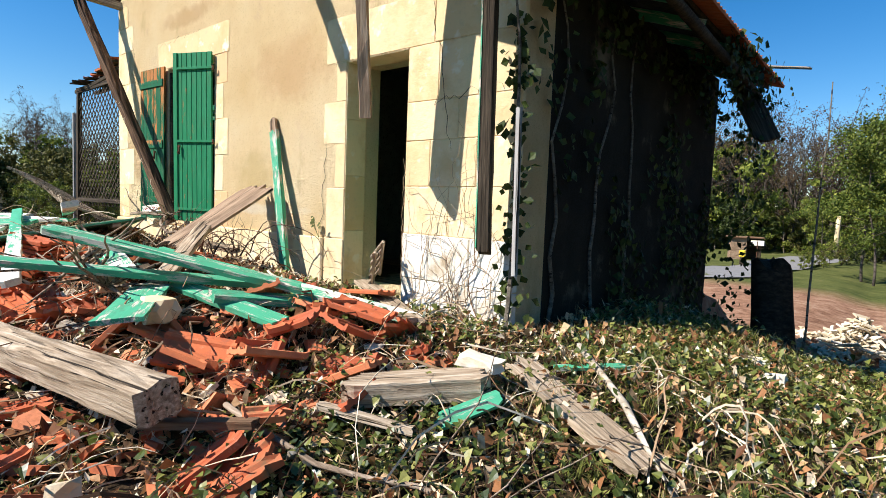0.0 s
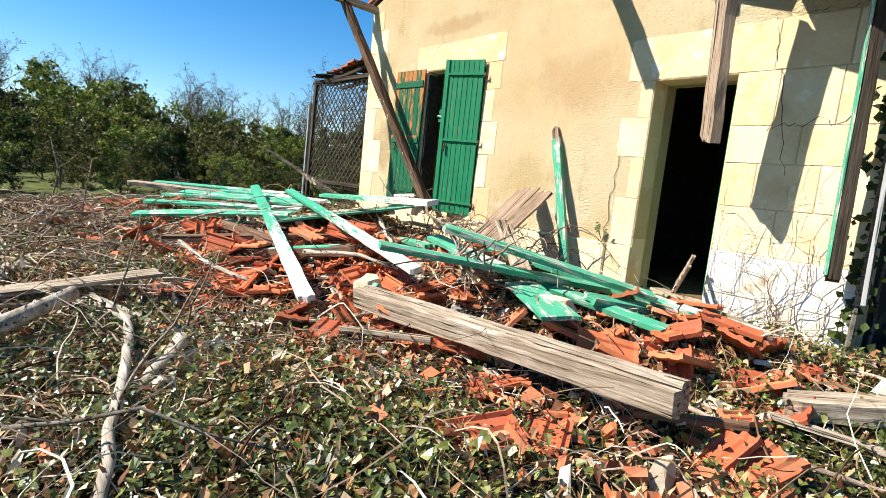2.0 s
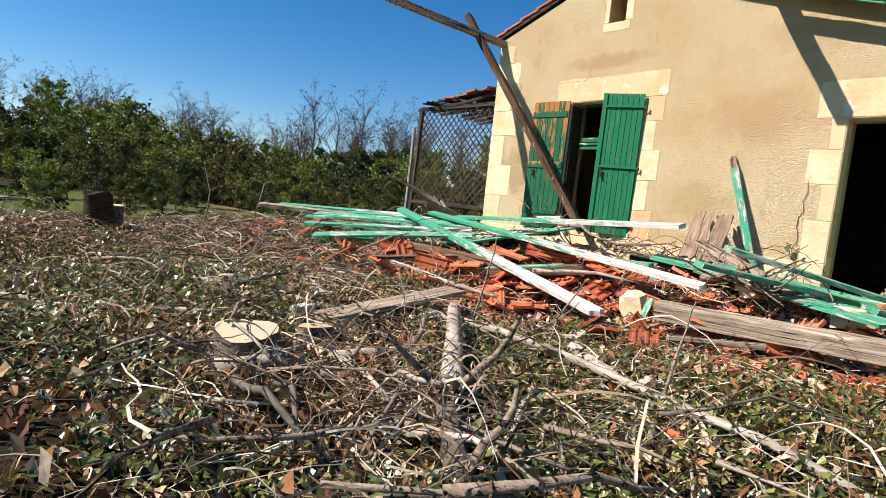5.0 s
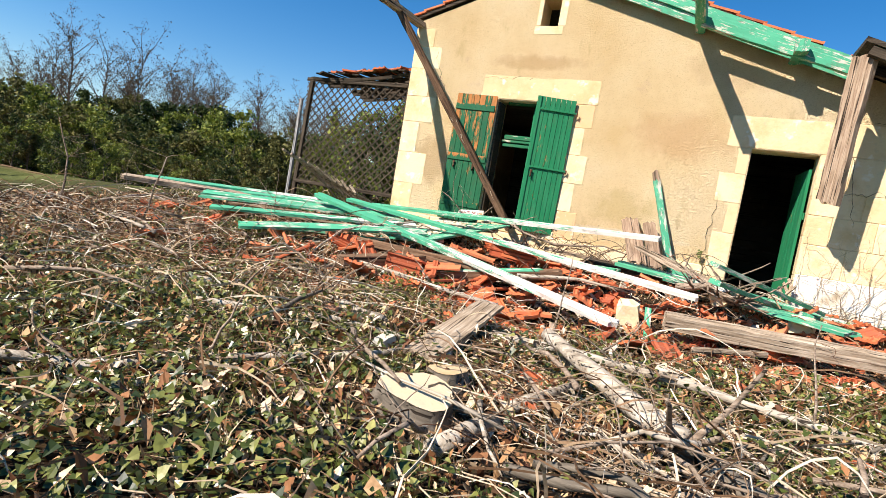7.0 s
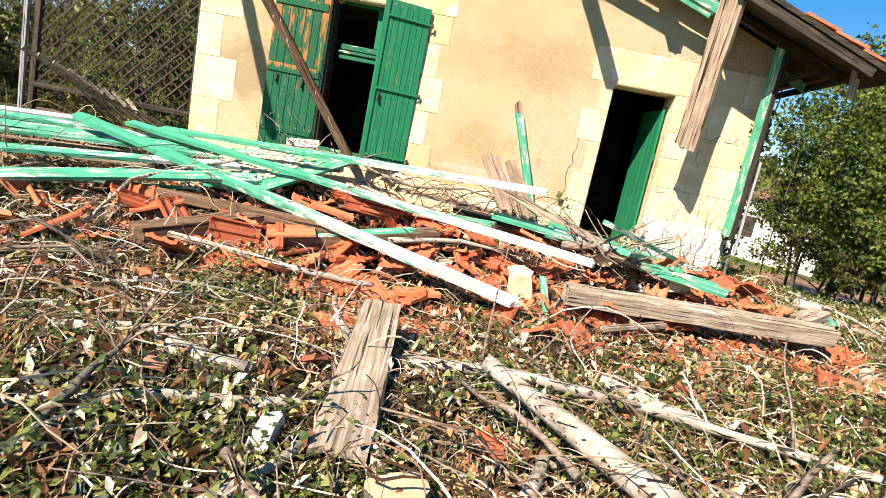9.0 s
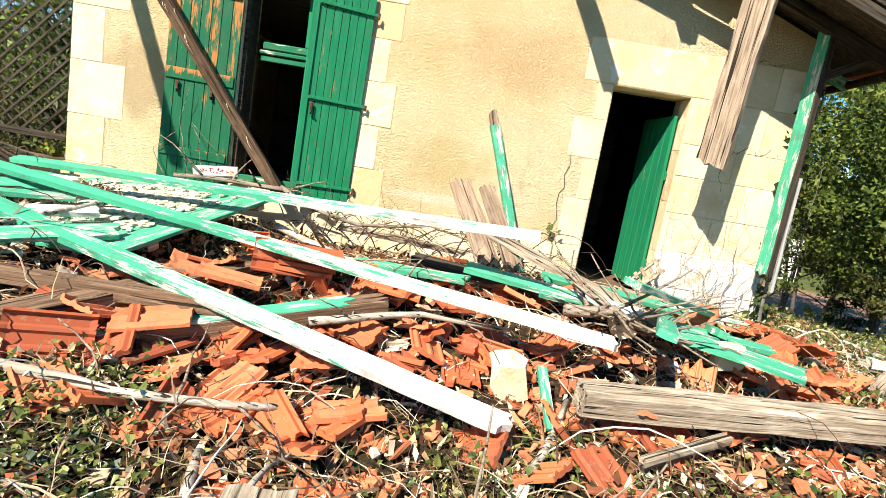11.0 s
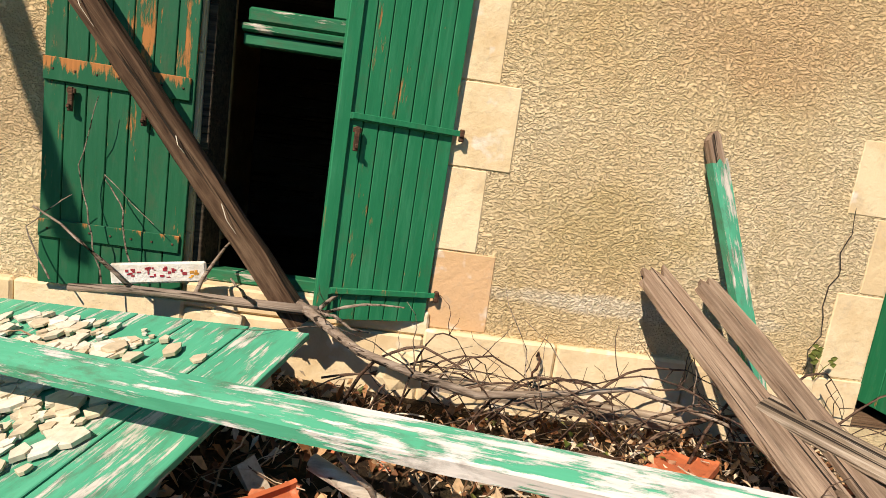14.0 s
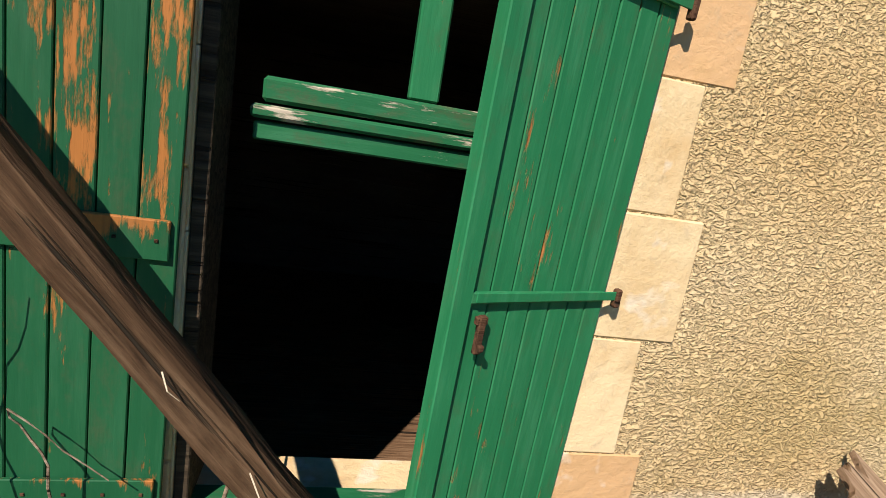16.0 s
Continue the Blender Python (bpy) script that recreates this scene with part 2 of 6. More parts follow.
PLANKGREEN = m_paint("weathered_green_paint", (0.050, 0.29, 0.160), (0.62, 0.56, 0.46), 0.42)
PLANKFADE = m_paint("flaking_green_paint", (0.045, 0.28, 0.155), (0.74, 0.69, 0.60), 0.44, 0.6)
PLANKPALE = m_paint("bleached_green_paint", (0.055, 0.30, 0.165), (0.72, 0.67, 0.58), 0.43, 0.4)
GREYWOOD = m_wood("weathered_grey_wood", (0.11, 0.075, 0.045), (0.36, 0.27, 0.18), (0.64, 0.53, 0.40))
DARKPOLE = m_wood("weathered_dark_pole", (0.03, 0.016, 0.009), (0.10, 0.055, 0.03), (0.22, 0.135, 0.08))
BROWNWOOD = m_wood("old_brown_wood", (0.06, 0.034, 0.02), (0.19, 0.11, 0.062), (0.32, 0.21, 0.13))
HANGWOOD = m_wood("hanging_beam_wood", (0.14, 0.09, 0.055), (0.36, 0.25, 0.165), (0.54, 0.42, 0.30))
BOARDWOOD = m_wood("brown_board_wood", (0.12, 0.075, 0.045), (0.30, 0.20, 0.13), (0.46, 0.34, 0.23))
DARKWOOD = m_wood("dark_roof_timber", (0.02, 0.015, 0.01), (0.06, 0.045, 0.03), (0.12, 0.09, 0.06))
BARK = m_wood("pale_bark", (0.16, 0.12, 0.08), (0.42, 0.35, 0.26), (0.66, 0.60, 0.50), 0.5)
TWIGBARK = m_wood("twig_bark", (0.09, 0.06, 0.04), (0.27, 0.20, 0.14), (0.46, 0.37, 0.28))
CUTWOOD = m_stone("sawn_wood", (0.60, 0.47, 0.30))
TILE = m_tile()
SOIL = m_soil()
IRON = m_wood("rusty_iron", (0.05, 0.025, 0.015), (0.10, 0.05, 0.03), (0.18, 0.09, 0.05))
# interior plaster toned down so the room's shade is in its colour
DARKROOM = m_wood("shade_darkened_plaster", (0.10, 0.085, 0.07), (0.15, 0.13, 0.11), (0.20, 0.17, 0.14), 0.1)
LEAF = m_island("young_leaves", ((0.0, (0.035, 0.06, 0.008)), (0.5, (0.10, 0.14, 0.018)), (1.0, (0.24, 0.26, 0.045))), 0.6, 0.25, 0.25)
DARKLEAF = m_island("dark_leaves", ((0.0, (0.018, 0.03, 0.007)), (0.6, (0.045, 0.07, 0.013)), (1.0, (0.10, 0.125, 0.028))), 0.6, 0.25, 0.3)
BROWNLEAF = m_island("budding_twigs", ((0.0, (0.07, 0.045, 0.025)), (0.6, (0.12, 0.08, 0.042)), (1.0, (0.18, 0.125, 0.06))), 0.8, 0.1, 0.2)
SPRINGLEAF = m_island("spring_shrub_leaves", ((0.0, (0.06, 0.09, 0.010)), (0.5, (0.16, 0.20, 0.025)), (1.0, (0.32, 0.33, 0.06))), 0.6, 0.25, 0.25)
BUDLEAF = m_island("budding_shrub_leaves", ((0.0, (0.05, 0.05, 0.013)), (0.6, (0.11, 0.11, 0.026)), (1.0, (0.20, 0.18, 0.05))), 0.7, 0.2, 0.2)
IVY = m_island("ivy_leaves", ((0.0, (0.025, 0.042, 0.008)), (0.4, (0.08, 0.105, 0.018)), (0.75, (0.19, 0.20, 0.04)), (1.0, (0.38, 0.36, 0.11))), 0.36, 0.5, 0.2)
DEADLEAF = m_island("dry_leaves", ((0.0, (0.09, 0.03, 0.012)), (0.4, (0.36, 0.16, 0.06)), (0.7, (0.62, 0.40, 0.20)), (1.0, (0.84, 0.70, 0.50))), 0.7, 0.3, 0.12)
TREEBARK = m_wood("tree_bark", (0.06, 0.05, 0.035), (0.14, 0.115, 0.085), (0.25, 0.215, 0.165), 0.5)


# ---- building helpers ----
def mesh_of(name, verts, faces, mat, smooth=False):
    me = bpy.data.meshes.new(name)
    me.from_pydata(verts, [], faces)
    me.materials.append(mat)
    if smooth:
        me.polygons.foreach_set("use_smooth", [True] * len(me.polygons))
    me.update()
    return me


def part(name, bm, mat, parent=None, label=""):
    """Links a bmesh (or a mesh) as one object under a thing."""
    if isinstance(bm, bmesh.types.BMesh):
        bmesh.ops.recalc_face_normals(bm, faces=bm.faces)
        me = bpy.data.meshes.new(name)
        bm.to_mesh(me)
        bm.free()
        me.materials.append(mat)
    else:
        me = bm
    ob = new(name, me)
    if parent:
        ob.parent = parent
    if label:
        ob["label"] = label
    return ob


def add_box(bm, lo, hi, bevel=0.0, jit=0.0):
    lo, hi = Vector(lo), Vector(hi)
    g = bmesh.ops.create_cube(bm, size=1.0)
    vs = g["verts"]
    for v in vs:
        v.co = Vector([lo[i] + (v.co[i] + 0.5) * (hi[i] - lo[i]) + random.uniform(-jit, jit) for i in range(3)])
    if bevel:
        es = list({e for v in vs for e in v.link_edges})
        bmesh.ops.bevel(bm, geom=es, offset=bevel, segments=1, affect='EDGES')


def box_bm(lo, hi, bevel=0.0, jit=0.0):
    bm = bmesh.new()
    add_box(bm, lo, hi, bevel, jit)
    return bm


def plank_mesh(name, L, w, h, mat, rag=0.03, bend=0.0, cols=4, seg=10, seed=1, tip=0.0):
    """A board along +x with uneven, splintered ends; tip narrows the far end to a point."""
    r = random.Random(seed)
    vs, fs = [], []
    e0 = [r.uniform(0, rag) for _ in range(cols + 1)]
    e1 = [r.uniform(0, rag) for _ in range(cols + 1)]
    ring = 2 * (cols + 1)
    for s in range(seg + 1):
        u = s / seg
        for side in (0, 1):
            for k in range(cols + 1):
                kk = k if side == 0 else cols - k
                x = u * L
                if s == 0:
                    x = e0[kk]
                elif s == seg:
                    x = L - e1[kk] - tip * abs(kk / cols - 0.35)
                ww = w * (1 - 0.03 * math.sin(9 * u + seed))
                y = (kk / cols - 0.5) * ww
                z = (0.5 if side == 0 else -0.5) * h + bend * (1 - (2 * u - 1) ** 2) + r.uniform(-1, 1) * (0.05 if h > 0.08 else 0.02) * h
                if kk in (0, cols):
                    y += r.uniform(-1, 1) * 0.035 * w
                if kk in (0, cols):
                    z -= (0.5 if side == 0 else -0.5) * h * 0.10
                vs.append((x, y, z))
    for s in range(seg):
        a, b = s * ring, (s + 1) * ring
        for k in range(ring):
            k2 = (k + 1) % ring
            fs.append((a + k, a + k2, b + k2, b + k))
    for base in (0, seg * ring):
        for k in range(cols):
            f = (base + k, base + k + 1, base + ring - 2 - k, base + ring - 1 - k)
            fs.append(f if base else f[::-1])
    me = mesh_of(name, vs, [f[::-1] for f in fs], mat)
    return me


def align(p, q, turn=0.0):
    """Pose whose +x runs from p to q; turn rolls it about its length (degrees)."""
    p, q = Vector(p), Vector(q)
    x = (q - p).normalized()
    up = Vector((0, 0, 1)) if abs(x.z) < 0.9 else Vector((0, -1, 0))
    y = up.cross(x).normalized()
    z = x.cross(y)
    m = Matrix((x, y, z)).transposed().to_4x4()
    return Matrix.Translation(p) @ m @ Matrix.Rotation(radians(turn), 4, 'X')


PLANK_N = [0]


def plank(name, p, q, w, h, mat, label, category="plank", turn=0.0, rag=0.03, bend=0.0, group="", tip=0.0, cols=4):
    PLANK_N[0] += 1
    L = (Vector(q) - Vector(p)).length
    ob = new(name, plank_mesh(name, L, w, h, mat, rag, bend, cols, max(6, int(L * 5)), PLANK_N[0], tip))
    ob.matrix_world = align(p, q, turn)
    return tagged(ob, label, category, group)


def tube(pts, r0, r1, n=6, r=random):
    """Verts and faces of a tapering, slightly knobbly stem through the points."""
    vs, fs = [], []
    m = len(pts)
    for i, p in enumerate(pts):
        d = (Vector(pts[min(i + 1, m - 1)]) - Vector(pts[max(i - 1, 0)])).normalized()
        a = d.orthogonal().normalized()
        b = d.cross(a)
        rad = r0 + (r1 - r0) * i / (m - 1)
        for k in range(n):
            t = 2 * math.pi * k / n
            rr = rad * r.uniform(0.88, 1.12)
            vs.append(tuple(Vector(p) + a * (math.cos(t) * rr) + b * (math.sin(t) * rr)))
    for i in range(m - 1):
        for k in range(n):
            k2 = (k + 1) % n
            fs.append((i * n + k, i * n + k2, (i + 1) * n + k2, (i + 1) * n + k))
    fs.append(tuple(range(n))[::-1])
    fs.append(tuple(range((m - 1) * n, m * n)))
    return vs, fs


def wander(p, q, steps, amp, r):
    p, q = Vector(p), Vector(q)
    off, out = Vector((0, 0, 0)), []
    for i in range(steps + 1):
        u = i / steps
        out.append(p.lerp(q, u) + off * math.sin(math.pi * u))
        off += Vector((r.uniform(-1, 1), r.uniform(-1, 1), r.uniform(-0.5, 0.5))) * amp
    return out


def smooth(a, b, x):
    t = min(1.0, max(0.0, (x - a) / (b - a)))
    return t * t * (3 - 2 * t)


def bell(x, y, cx, cy, rx, ry):
    return math.exp(-((x - cx) / rx) ** 2 - ((y - cy) / ry) ** 2)


def ground_z(x, y):
    """Height of the yard: a heap of rubble along the front wall, falling away behind and to the fields."""
    z = 0.28 + 0.05 * math.sin(x * 1.3 + 0.6 * y) + 0.04 * math.sin(2.1 * y - 0.7 * x)
    z += 0.28 * smooth(0.2, 3.2, y) * smooth(-0.6, -2.4, x)
    z += 0.24 * bell(x, y, -8.6, 2.6, 2.6, 1.7) + 0.18 * bell(x, y, -5.6, 2.2, 1.9, 1.0)
    z += 0.36 * bell(x, y, -11.8, 1.2, 2.6, 2.2)
    z += 0.14 * bell(x, y, -12.0, -3.0, 2.5, 2.0)
    z -= 1.8 * smooth(4.8, 11.0, y) * max(smooth(-3.2, -2.2, x), smooth(9, 14, y))
    z -= 0.2 * smooth(11, 42, y)
    z -= 0.8 * smooth(-15.5, -28, x)
    z -= 0.4 * smooth(4, 20, x)
    d = math.hypot(x, y)
    if d < 40:
        z += 0.05 * noise.fractal(Vector((x * 1.1, y * 1.1, 0)), 1.0, 2.0, 4)
    z += 7 * smooth(-45, -130, x) * smooth(-260, 60, y) + 8 * smooth(70, 260, y)
    return z


# ---- ground ----
def spread(lo, hi, step, far, grow=1.22):
    mid = list(np.arange(lo, hi + 1e-6, step))
    a, s = [], step
    x = hi
    while x < far:
        s *= grow
        x += s
        a.append(x)
    b, s = [], step
    x = lo
    while x > -far:
        s *= grow
        x -= s
        b.append(x)
    return b[::-1] + mid + a


def build_ground():
    xs, ys = spread(-14.5, 2.5, 0.10, 1500), spread(-6.5, 4.2, 0.10, 1500)
    nx = len(xs)
    vs = [(x, y, ground_z(x, y)) for y in ys for x in xs]
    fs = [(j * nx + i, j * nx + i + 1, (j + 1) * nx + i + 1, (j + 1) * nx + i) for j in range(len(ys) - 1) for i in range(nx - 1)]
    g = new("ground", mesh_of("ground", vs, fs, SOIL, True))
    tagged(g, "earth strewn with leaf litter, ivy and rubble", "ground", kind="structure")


build_ground()

# ---- house ----
XL, XR, YF, YB, TH = -10.38, -2.62, 3.65, 9.3, 0.45
RX, RZ, SL = -7.80, 5.52, 0.365
DOOR = (-4.65, -3.81, 0.62, 2.84)
WIN = (-8.58, -7.25, 1.16, 3.27)
GAB = (-8.06, -7.77, 4.50, 4.93)


def roof_z(x):
    return RZ - SL * abs(x - RX)


def wall_front():
    """Front gable wall with its openings cut through."""
    bm = bmesh.new()
    holes = (DOOR, WIN, GAB)
    xs = sorted({XL, XR, RX, *(h[0] for h in holes), *(h[1] for h in holes)})
    for a, b in zip(xs, xs[1:]):
        mid = (a + b) / 2
        cuts = sorted((h[2], h[3]) for h in holes if h[0] < mid < h[1])
        z0, spans = -0.6, []
        for c0, c1 in cuts:
            spans.append((z0, c0))
            z0 = c1
        spans.append((z0, None))
        for s0, s1 in spans:
            ta = s1 if s1 is not None else roof_z(a) - 0.05
            tb = s1 if s1 is not None else roof_z(b) - 0.05
            v = [bm.verts.new(p) for p in ((a, YF, s0), (b, YF, s0), (b, YF, tb), (a, YF, ta), (a, YF + TH, s0), (b, YF + TH, s0), (b, YF + TH, tb), (a, YF + TH, ta))]
            for f in ((0, 1, 2, 3), (5, 4, 7, 6), (4, 0, 3, 7), (1, 5, 6, 2), (3, 2, 6, 7), (4, 5, 1, 0)):
                bm.faces.new([v[i] for i in f])
    bmesh.ops.remove_doubles(bm, verts=bm.verts, dist=0.0005)
    seen = {}
    for f in list(bm.faces):
        key = tuple(sorted(v.index for v in f.verts))
        c = f.calc_center_median()
        key = (round(c.x, 3), round(c.y, 3), round(c.z, 3), round(f.calc_area(), 3))
        seen.setdefault(key, []).append(f)
    bmesh.ops.delete(bm, geom=[f for fl in seen.values() if len(fl) > 1 for f in fl], context='FACES')
    w = part("wall_south", bm, PLASTER)
    return tagged(w, "cream roughcast gable wall of an abandoned house, stained and cracked", "wall", kind="structure")


WALL = wall_front()


def build_shell():
    # east side: its shade is in the render colour
    e = part("wall_east", box_bm((XR - TH, YF + TH, -2.0), (XR, YB, roof_z(XR) - 0.08)), SHADEWALL)
    tagged(e, "side wall with shade painted into its near-black, pale-patched render, and ivy", "wall", kind="structure")
    w = part("wall_west", box_bm((XL, YF + TH, -2.0), (XL + TH, YB, roof_z(XL) - 0.08)), PLASTER)
    tagged(w, "cream rendered side wall of the house", "wall", kind="structure")
    bm = bmesh.new()
    add_box(bm, (XL + TH, YB - TH, -2.0), (XR - TH, YB, 3.4))
    tagged(part("wall_north", bm, DARKROOM), "plain rear wall, the dimness of the room painted into its colour", "wall", kind="structure")
    tagged(part("partition_wall", box_bm((-6.4, YF + TH, 0.5), (-6.25, YB - TH, 3.4)), DARKROOM), "partition wall inside the house, painted dim for the unlit room", "wall", kind="structure")
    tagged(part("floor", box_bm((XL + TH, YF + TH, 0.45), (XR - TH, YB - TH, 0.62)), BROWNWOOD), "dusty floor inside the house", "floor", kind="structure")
    tagged(part("ceiling", box_bm((XL + TH, YF + TH, 3.4), (XR - TH, YB - TH, 3.5)), DARKROOM), "ceiling inside the house, painted dark for the unlit room", "ceiling", kind="structure")


build_shell()


# ---- roof and timbers ----
def roof_slab(name, x0, x1, y0, y1, th=0.06):
    bm = bmesh.new()
    v = []
    for x in (x0, x1):
        for y in (y0, y1):
            for dz in (0.0, th):
                v.append(bm.verts.new((x, y, roof_z(x) + dz)))
    for f in ((0, 1, 3, 2), (4, 6, 7, 5), (0, 4, 5, 1), (2, 3, 7, 6), (1, 5, 7, 3), (0, 2, 6, 4)):
        bm.faces.new([v[i] for i in f])
    return bm


ROOF = tagged(new("roof"), "low tiled gable roof with a broken overhang", "roof", kind="structure")
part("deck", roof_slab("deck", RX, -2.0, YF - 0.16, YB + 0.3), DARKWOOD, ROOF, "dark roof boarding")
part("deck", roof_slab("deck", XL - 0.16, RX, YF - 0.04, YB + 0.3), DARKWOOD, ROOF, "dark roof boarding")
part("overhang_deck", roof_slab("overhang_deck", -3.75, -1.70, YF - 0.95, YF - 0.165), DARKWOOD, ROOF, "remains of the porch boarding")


def verge_board(x0, x1, y, drop, h, mat, th=0.03):
    p = (x0, y, roof_z(x0) - drop)
    q = (x1, y, roof_z(x1) - drop)
    ob = part("verge_board", plank_mesh("verge_board", (Vector(q) - Vector(p)).length, h, th, mat, 0.02, 0, 3, 12, int(drop * 100) + 7), mat, ROOF, "green painted verge board")
    ob.matrix_world = align(p, q, 90)
    return ob


verge_board(RX - 0.1, -3.55, YF - 0.20, 0.02, 0.15, PLANKGREEN)
verge_board(RX - 0.1, -3.70, YF - 0.16, 0.16, 0.13, PLANKGREEN)


def purlin(x, z, y0, y1, w, h, mat, label):
    ob = plank("purlin", (x, y0, z), (x, y1, z), w, h, mat, label, "roof timber", 0, 0.02)
    return ob


purlin(-5.62, 4.52, 3.70, 2.15, 0.13, 0.20, PLANKGREEN, "green painted purlin sticking out of the gable")
purlin(-4.35, 4.10, 3.70, 3.05, 0.16, 0.16, PLANKGREEN, "green painted purlin stub under the verge")
plank("rafter", (-5.60, 3.28, 4.46), (-3.70, 3.28, 3.86), 0.09, 0.14, PLANKGREEN, "green painted rafter of the broken overhang", "roof timber", 0, 0.04)
plank("hanging_beam", (-3.70, 2.90, 3.95), (-3.72, 3.08, 2.12), 0.27, 0.09, HANGWOOD, "weathered grey-brown beam hanging from the broken overhang", "beam", 46, 0.09, cols=6)
_post = plank("corner_post", (-2.76, 3.37, 3.85), (-2.74, 3.41, 1.10), 0.14, 0.09, DARKWOOD, "dark post with one green painted face hanging at the house corner", "post", 67, 0.05)
part("painted_face", plank_mesh("painted_face", 2.72, 0.125, 0.012, PLANKGREEN, 0.05, 0, 4, 12, 9), PLANKGREEN, _post, "green painted face").location = (0, 0, 0.054)

# ---- window, shutters, door ----
def shutter_leaf(w, h, mat, n, rails, label):
    """Ledged board shutter; x across, z up, outer face towards -y."""
    s = tagged(new("shutter"), label, "shutter", "window shutters")
    bw = w / n
    for i in range(n):
        bm = box_bm((i * bw + 0.0025, -0.014, 0.0), ((i + 1) * bw - 0.0025, 0.014, h), 0.003, 0.0008)
        part("board", bm, mat, s)
    for z, hh in rails:
        rail = part("rail", box_bm((0.005, -0.030, z), (w - 0.02, -0.0145, z + hh), 0.003, 0.001), mat, s)
        for i in range(n):
            x = (i + 0.5) * bw
            part("nail", box_bm((x - 0.005, -0.034, z + hh / 2 - 0.005), (x + 0.005, -0.0295, z + hh / 2 + 0.005), 0.001), IRON, rail)
    return s


def bolt(parent, x, z, y=-0.04):
    bm = bmesh.new()
    add_box(bm, (x - 0.012, y - 0.01, z - 0.07), (x + 0.012, y + 0.008, z + 0.05), 0.003)
    add_box(bm, (x - 0.02, y - 0.006, z + 0.02), (x + 0.02, y + 0.012, z + 0.045), 0.003)
    ob = part("latch", bm, IRON, parent, "rusty iron latch")
    part("knob", box_bm((x - 0.008, y - 0.028, z - 0.055), (x + 0.008, y - 0.0105, z - 0.035), 0.003), IRON, ob)


left = shutter_leaf(0.74, 2.20, SHUTTER_WORN, 7, ((0.25, 0.095), (1.05, 0.115), (1.93, 0.10)), "green board shutter with flaking paint folded back against the wall")
left.matrix_world = pose(-9.33, 3.57, 1.10, 0, 0.6, 2)
bolt(left, 0.15, 0.98), bolt(left, 0.51, 0.96)
right = shutter_leaf(0.565, 2.18, SHUTTER, 7, ((0.14, 0.035), (1.03, 0.035), (1.96, 0.035)), "green board shutter hanging half open on the window jamb")
part("meeting_strip", box_bm((-0.055, -0.030, 0.0), (0.012, 0.030, 2.18), 0.004), SHUTTER, right)
for z in (0.15, 1.04, 1.97):
    _h = part("hinge", box_bm((0.02, -0.037, z - 0.004), (0.605, -0.031, z + 0.026), 0.002), SHUTTER, right, "painted iron strap hinge")
    part("pin", box_bm((0.592, -0.045, z - 0.030), (0.617, -0.018, z + 0.035), 0.005), IRON, _h, "rusty hinge pin")
bolt(right, 0.05, 0.95)
right.matrix_world = pose(-7.79, 3.44, 1.13, 1.2, 0.6, 20)


def build_window():
    w = tagged(new("window_1"), "green casement window with the lower sash gone", "window", kind="structure")
    y = YF + 0.20
    x0, x1, z0, z1 = WIN
    part("frame", box_bm((x1 - 0.06, y, z0), (x1, y + 0.07, z1), 0.004), SHUTTER, w)
    part("frame", box_bm((x0 + 0.12, y, z1 - 0.05), (x1 - 0.06, y + 0.06, z1), 0.004), FRAMEPAINT, w)
    part("transom", box_bm((x0 + 0.14, y - 0.03, 2.50), (x1 - 0.06, y + 0.04, 2.56), 0.006), FRAMEPAINT, w)
    part("transom_moulding", box_bm((x0 + 0.13, y - 0.055, 2.568), (x1 - 0.06, y + 0.04, 2.612), 0.010), FRAMEPAINT, w)
    part("sash_rail", box_bm((x0 + 0.16, y - 0.04, 2.62), (x1 - 0.06, y + 0.03, 2.70), 0.012), FRAMEPAINT, w)
    part("mullion", box_bm((-7.965, y - 0.035, 2.703), (-7.865, y + 0.03, z1 - 0.053), 0.006), SHUTTER, w)
    # dark strip laid over the left jamb to give its shade
    part("frame", box_bm((x0 + 0.010, YF + 0.012, z0 + 0.10), (x0 + 0.055, YF + 0.27, z1 - 0.055), 0.004), DARKWOOD, w, "dark strip standing in for the jamb's shade")
    part("sill", box_bm((x0 - 0.02, YF - 0.03, z0 - 0.12), (x1 + 0.02, YF + TH, z0 + 0.02), 0.012, 0.004), STONE, w, "worn stone sill")
    part("sill_board", box_bm((x0 + 0.02, YF + 0.06, z0 + 0.024), (x1 - 0.02, YF + 0.16, z0 + 0.09), 0.006), FRAMEPAINT, w, "flaking green sill board")


build_window()


def build_door():
    d = tagged(new("door_1"), "green plank door leaf sagging half open inside the doorway", "door", kind="structure")
    n, w, h = 5, 0.80, 1.95
    for i in range(n):
        part("board", box_bm((-(i + 1) * w / n + 0.002, -0.018, 0), (-i * w / n - 0.002, 0.018, h), 0.003, 0.001), SHUTTER, d)
    for z in (0.25, 1.25):
        part("rail", box_bm((-w + 0.01, 0.0185, z), (-0.01, 0.04, z + 0.10), 0.003), SHUTTER, d)
    d.matrix_world = pose(-3.87, 3.80, 0.70, 0, 0, -86)


build_door()

# ---- leaning and fallen timbers ----
LEANING = plank("leaning_pole", (-7.90, 3.42, 1.10), (-10.78, 3.04, 4.95), 0.13, 0.12, DARKPOLE, "rough brown pole leaning across the window", "pole", 0, 0.05, cols=4)
plank("upper_pole", (-10.28, 3.75, 4.47), (-11.09, 0.45, 4.80), 0.13, 0.11, GREYWOOD, "grey timber sticking out from the eaves corner", "beam", 0, 0.04)
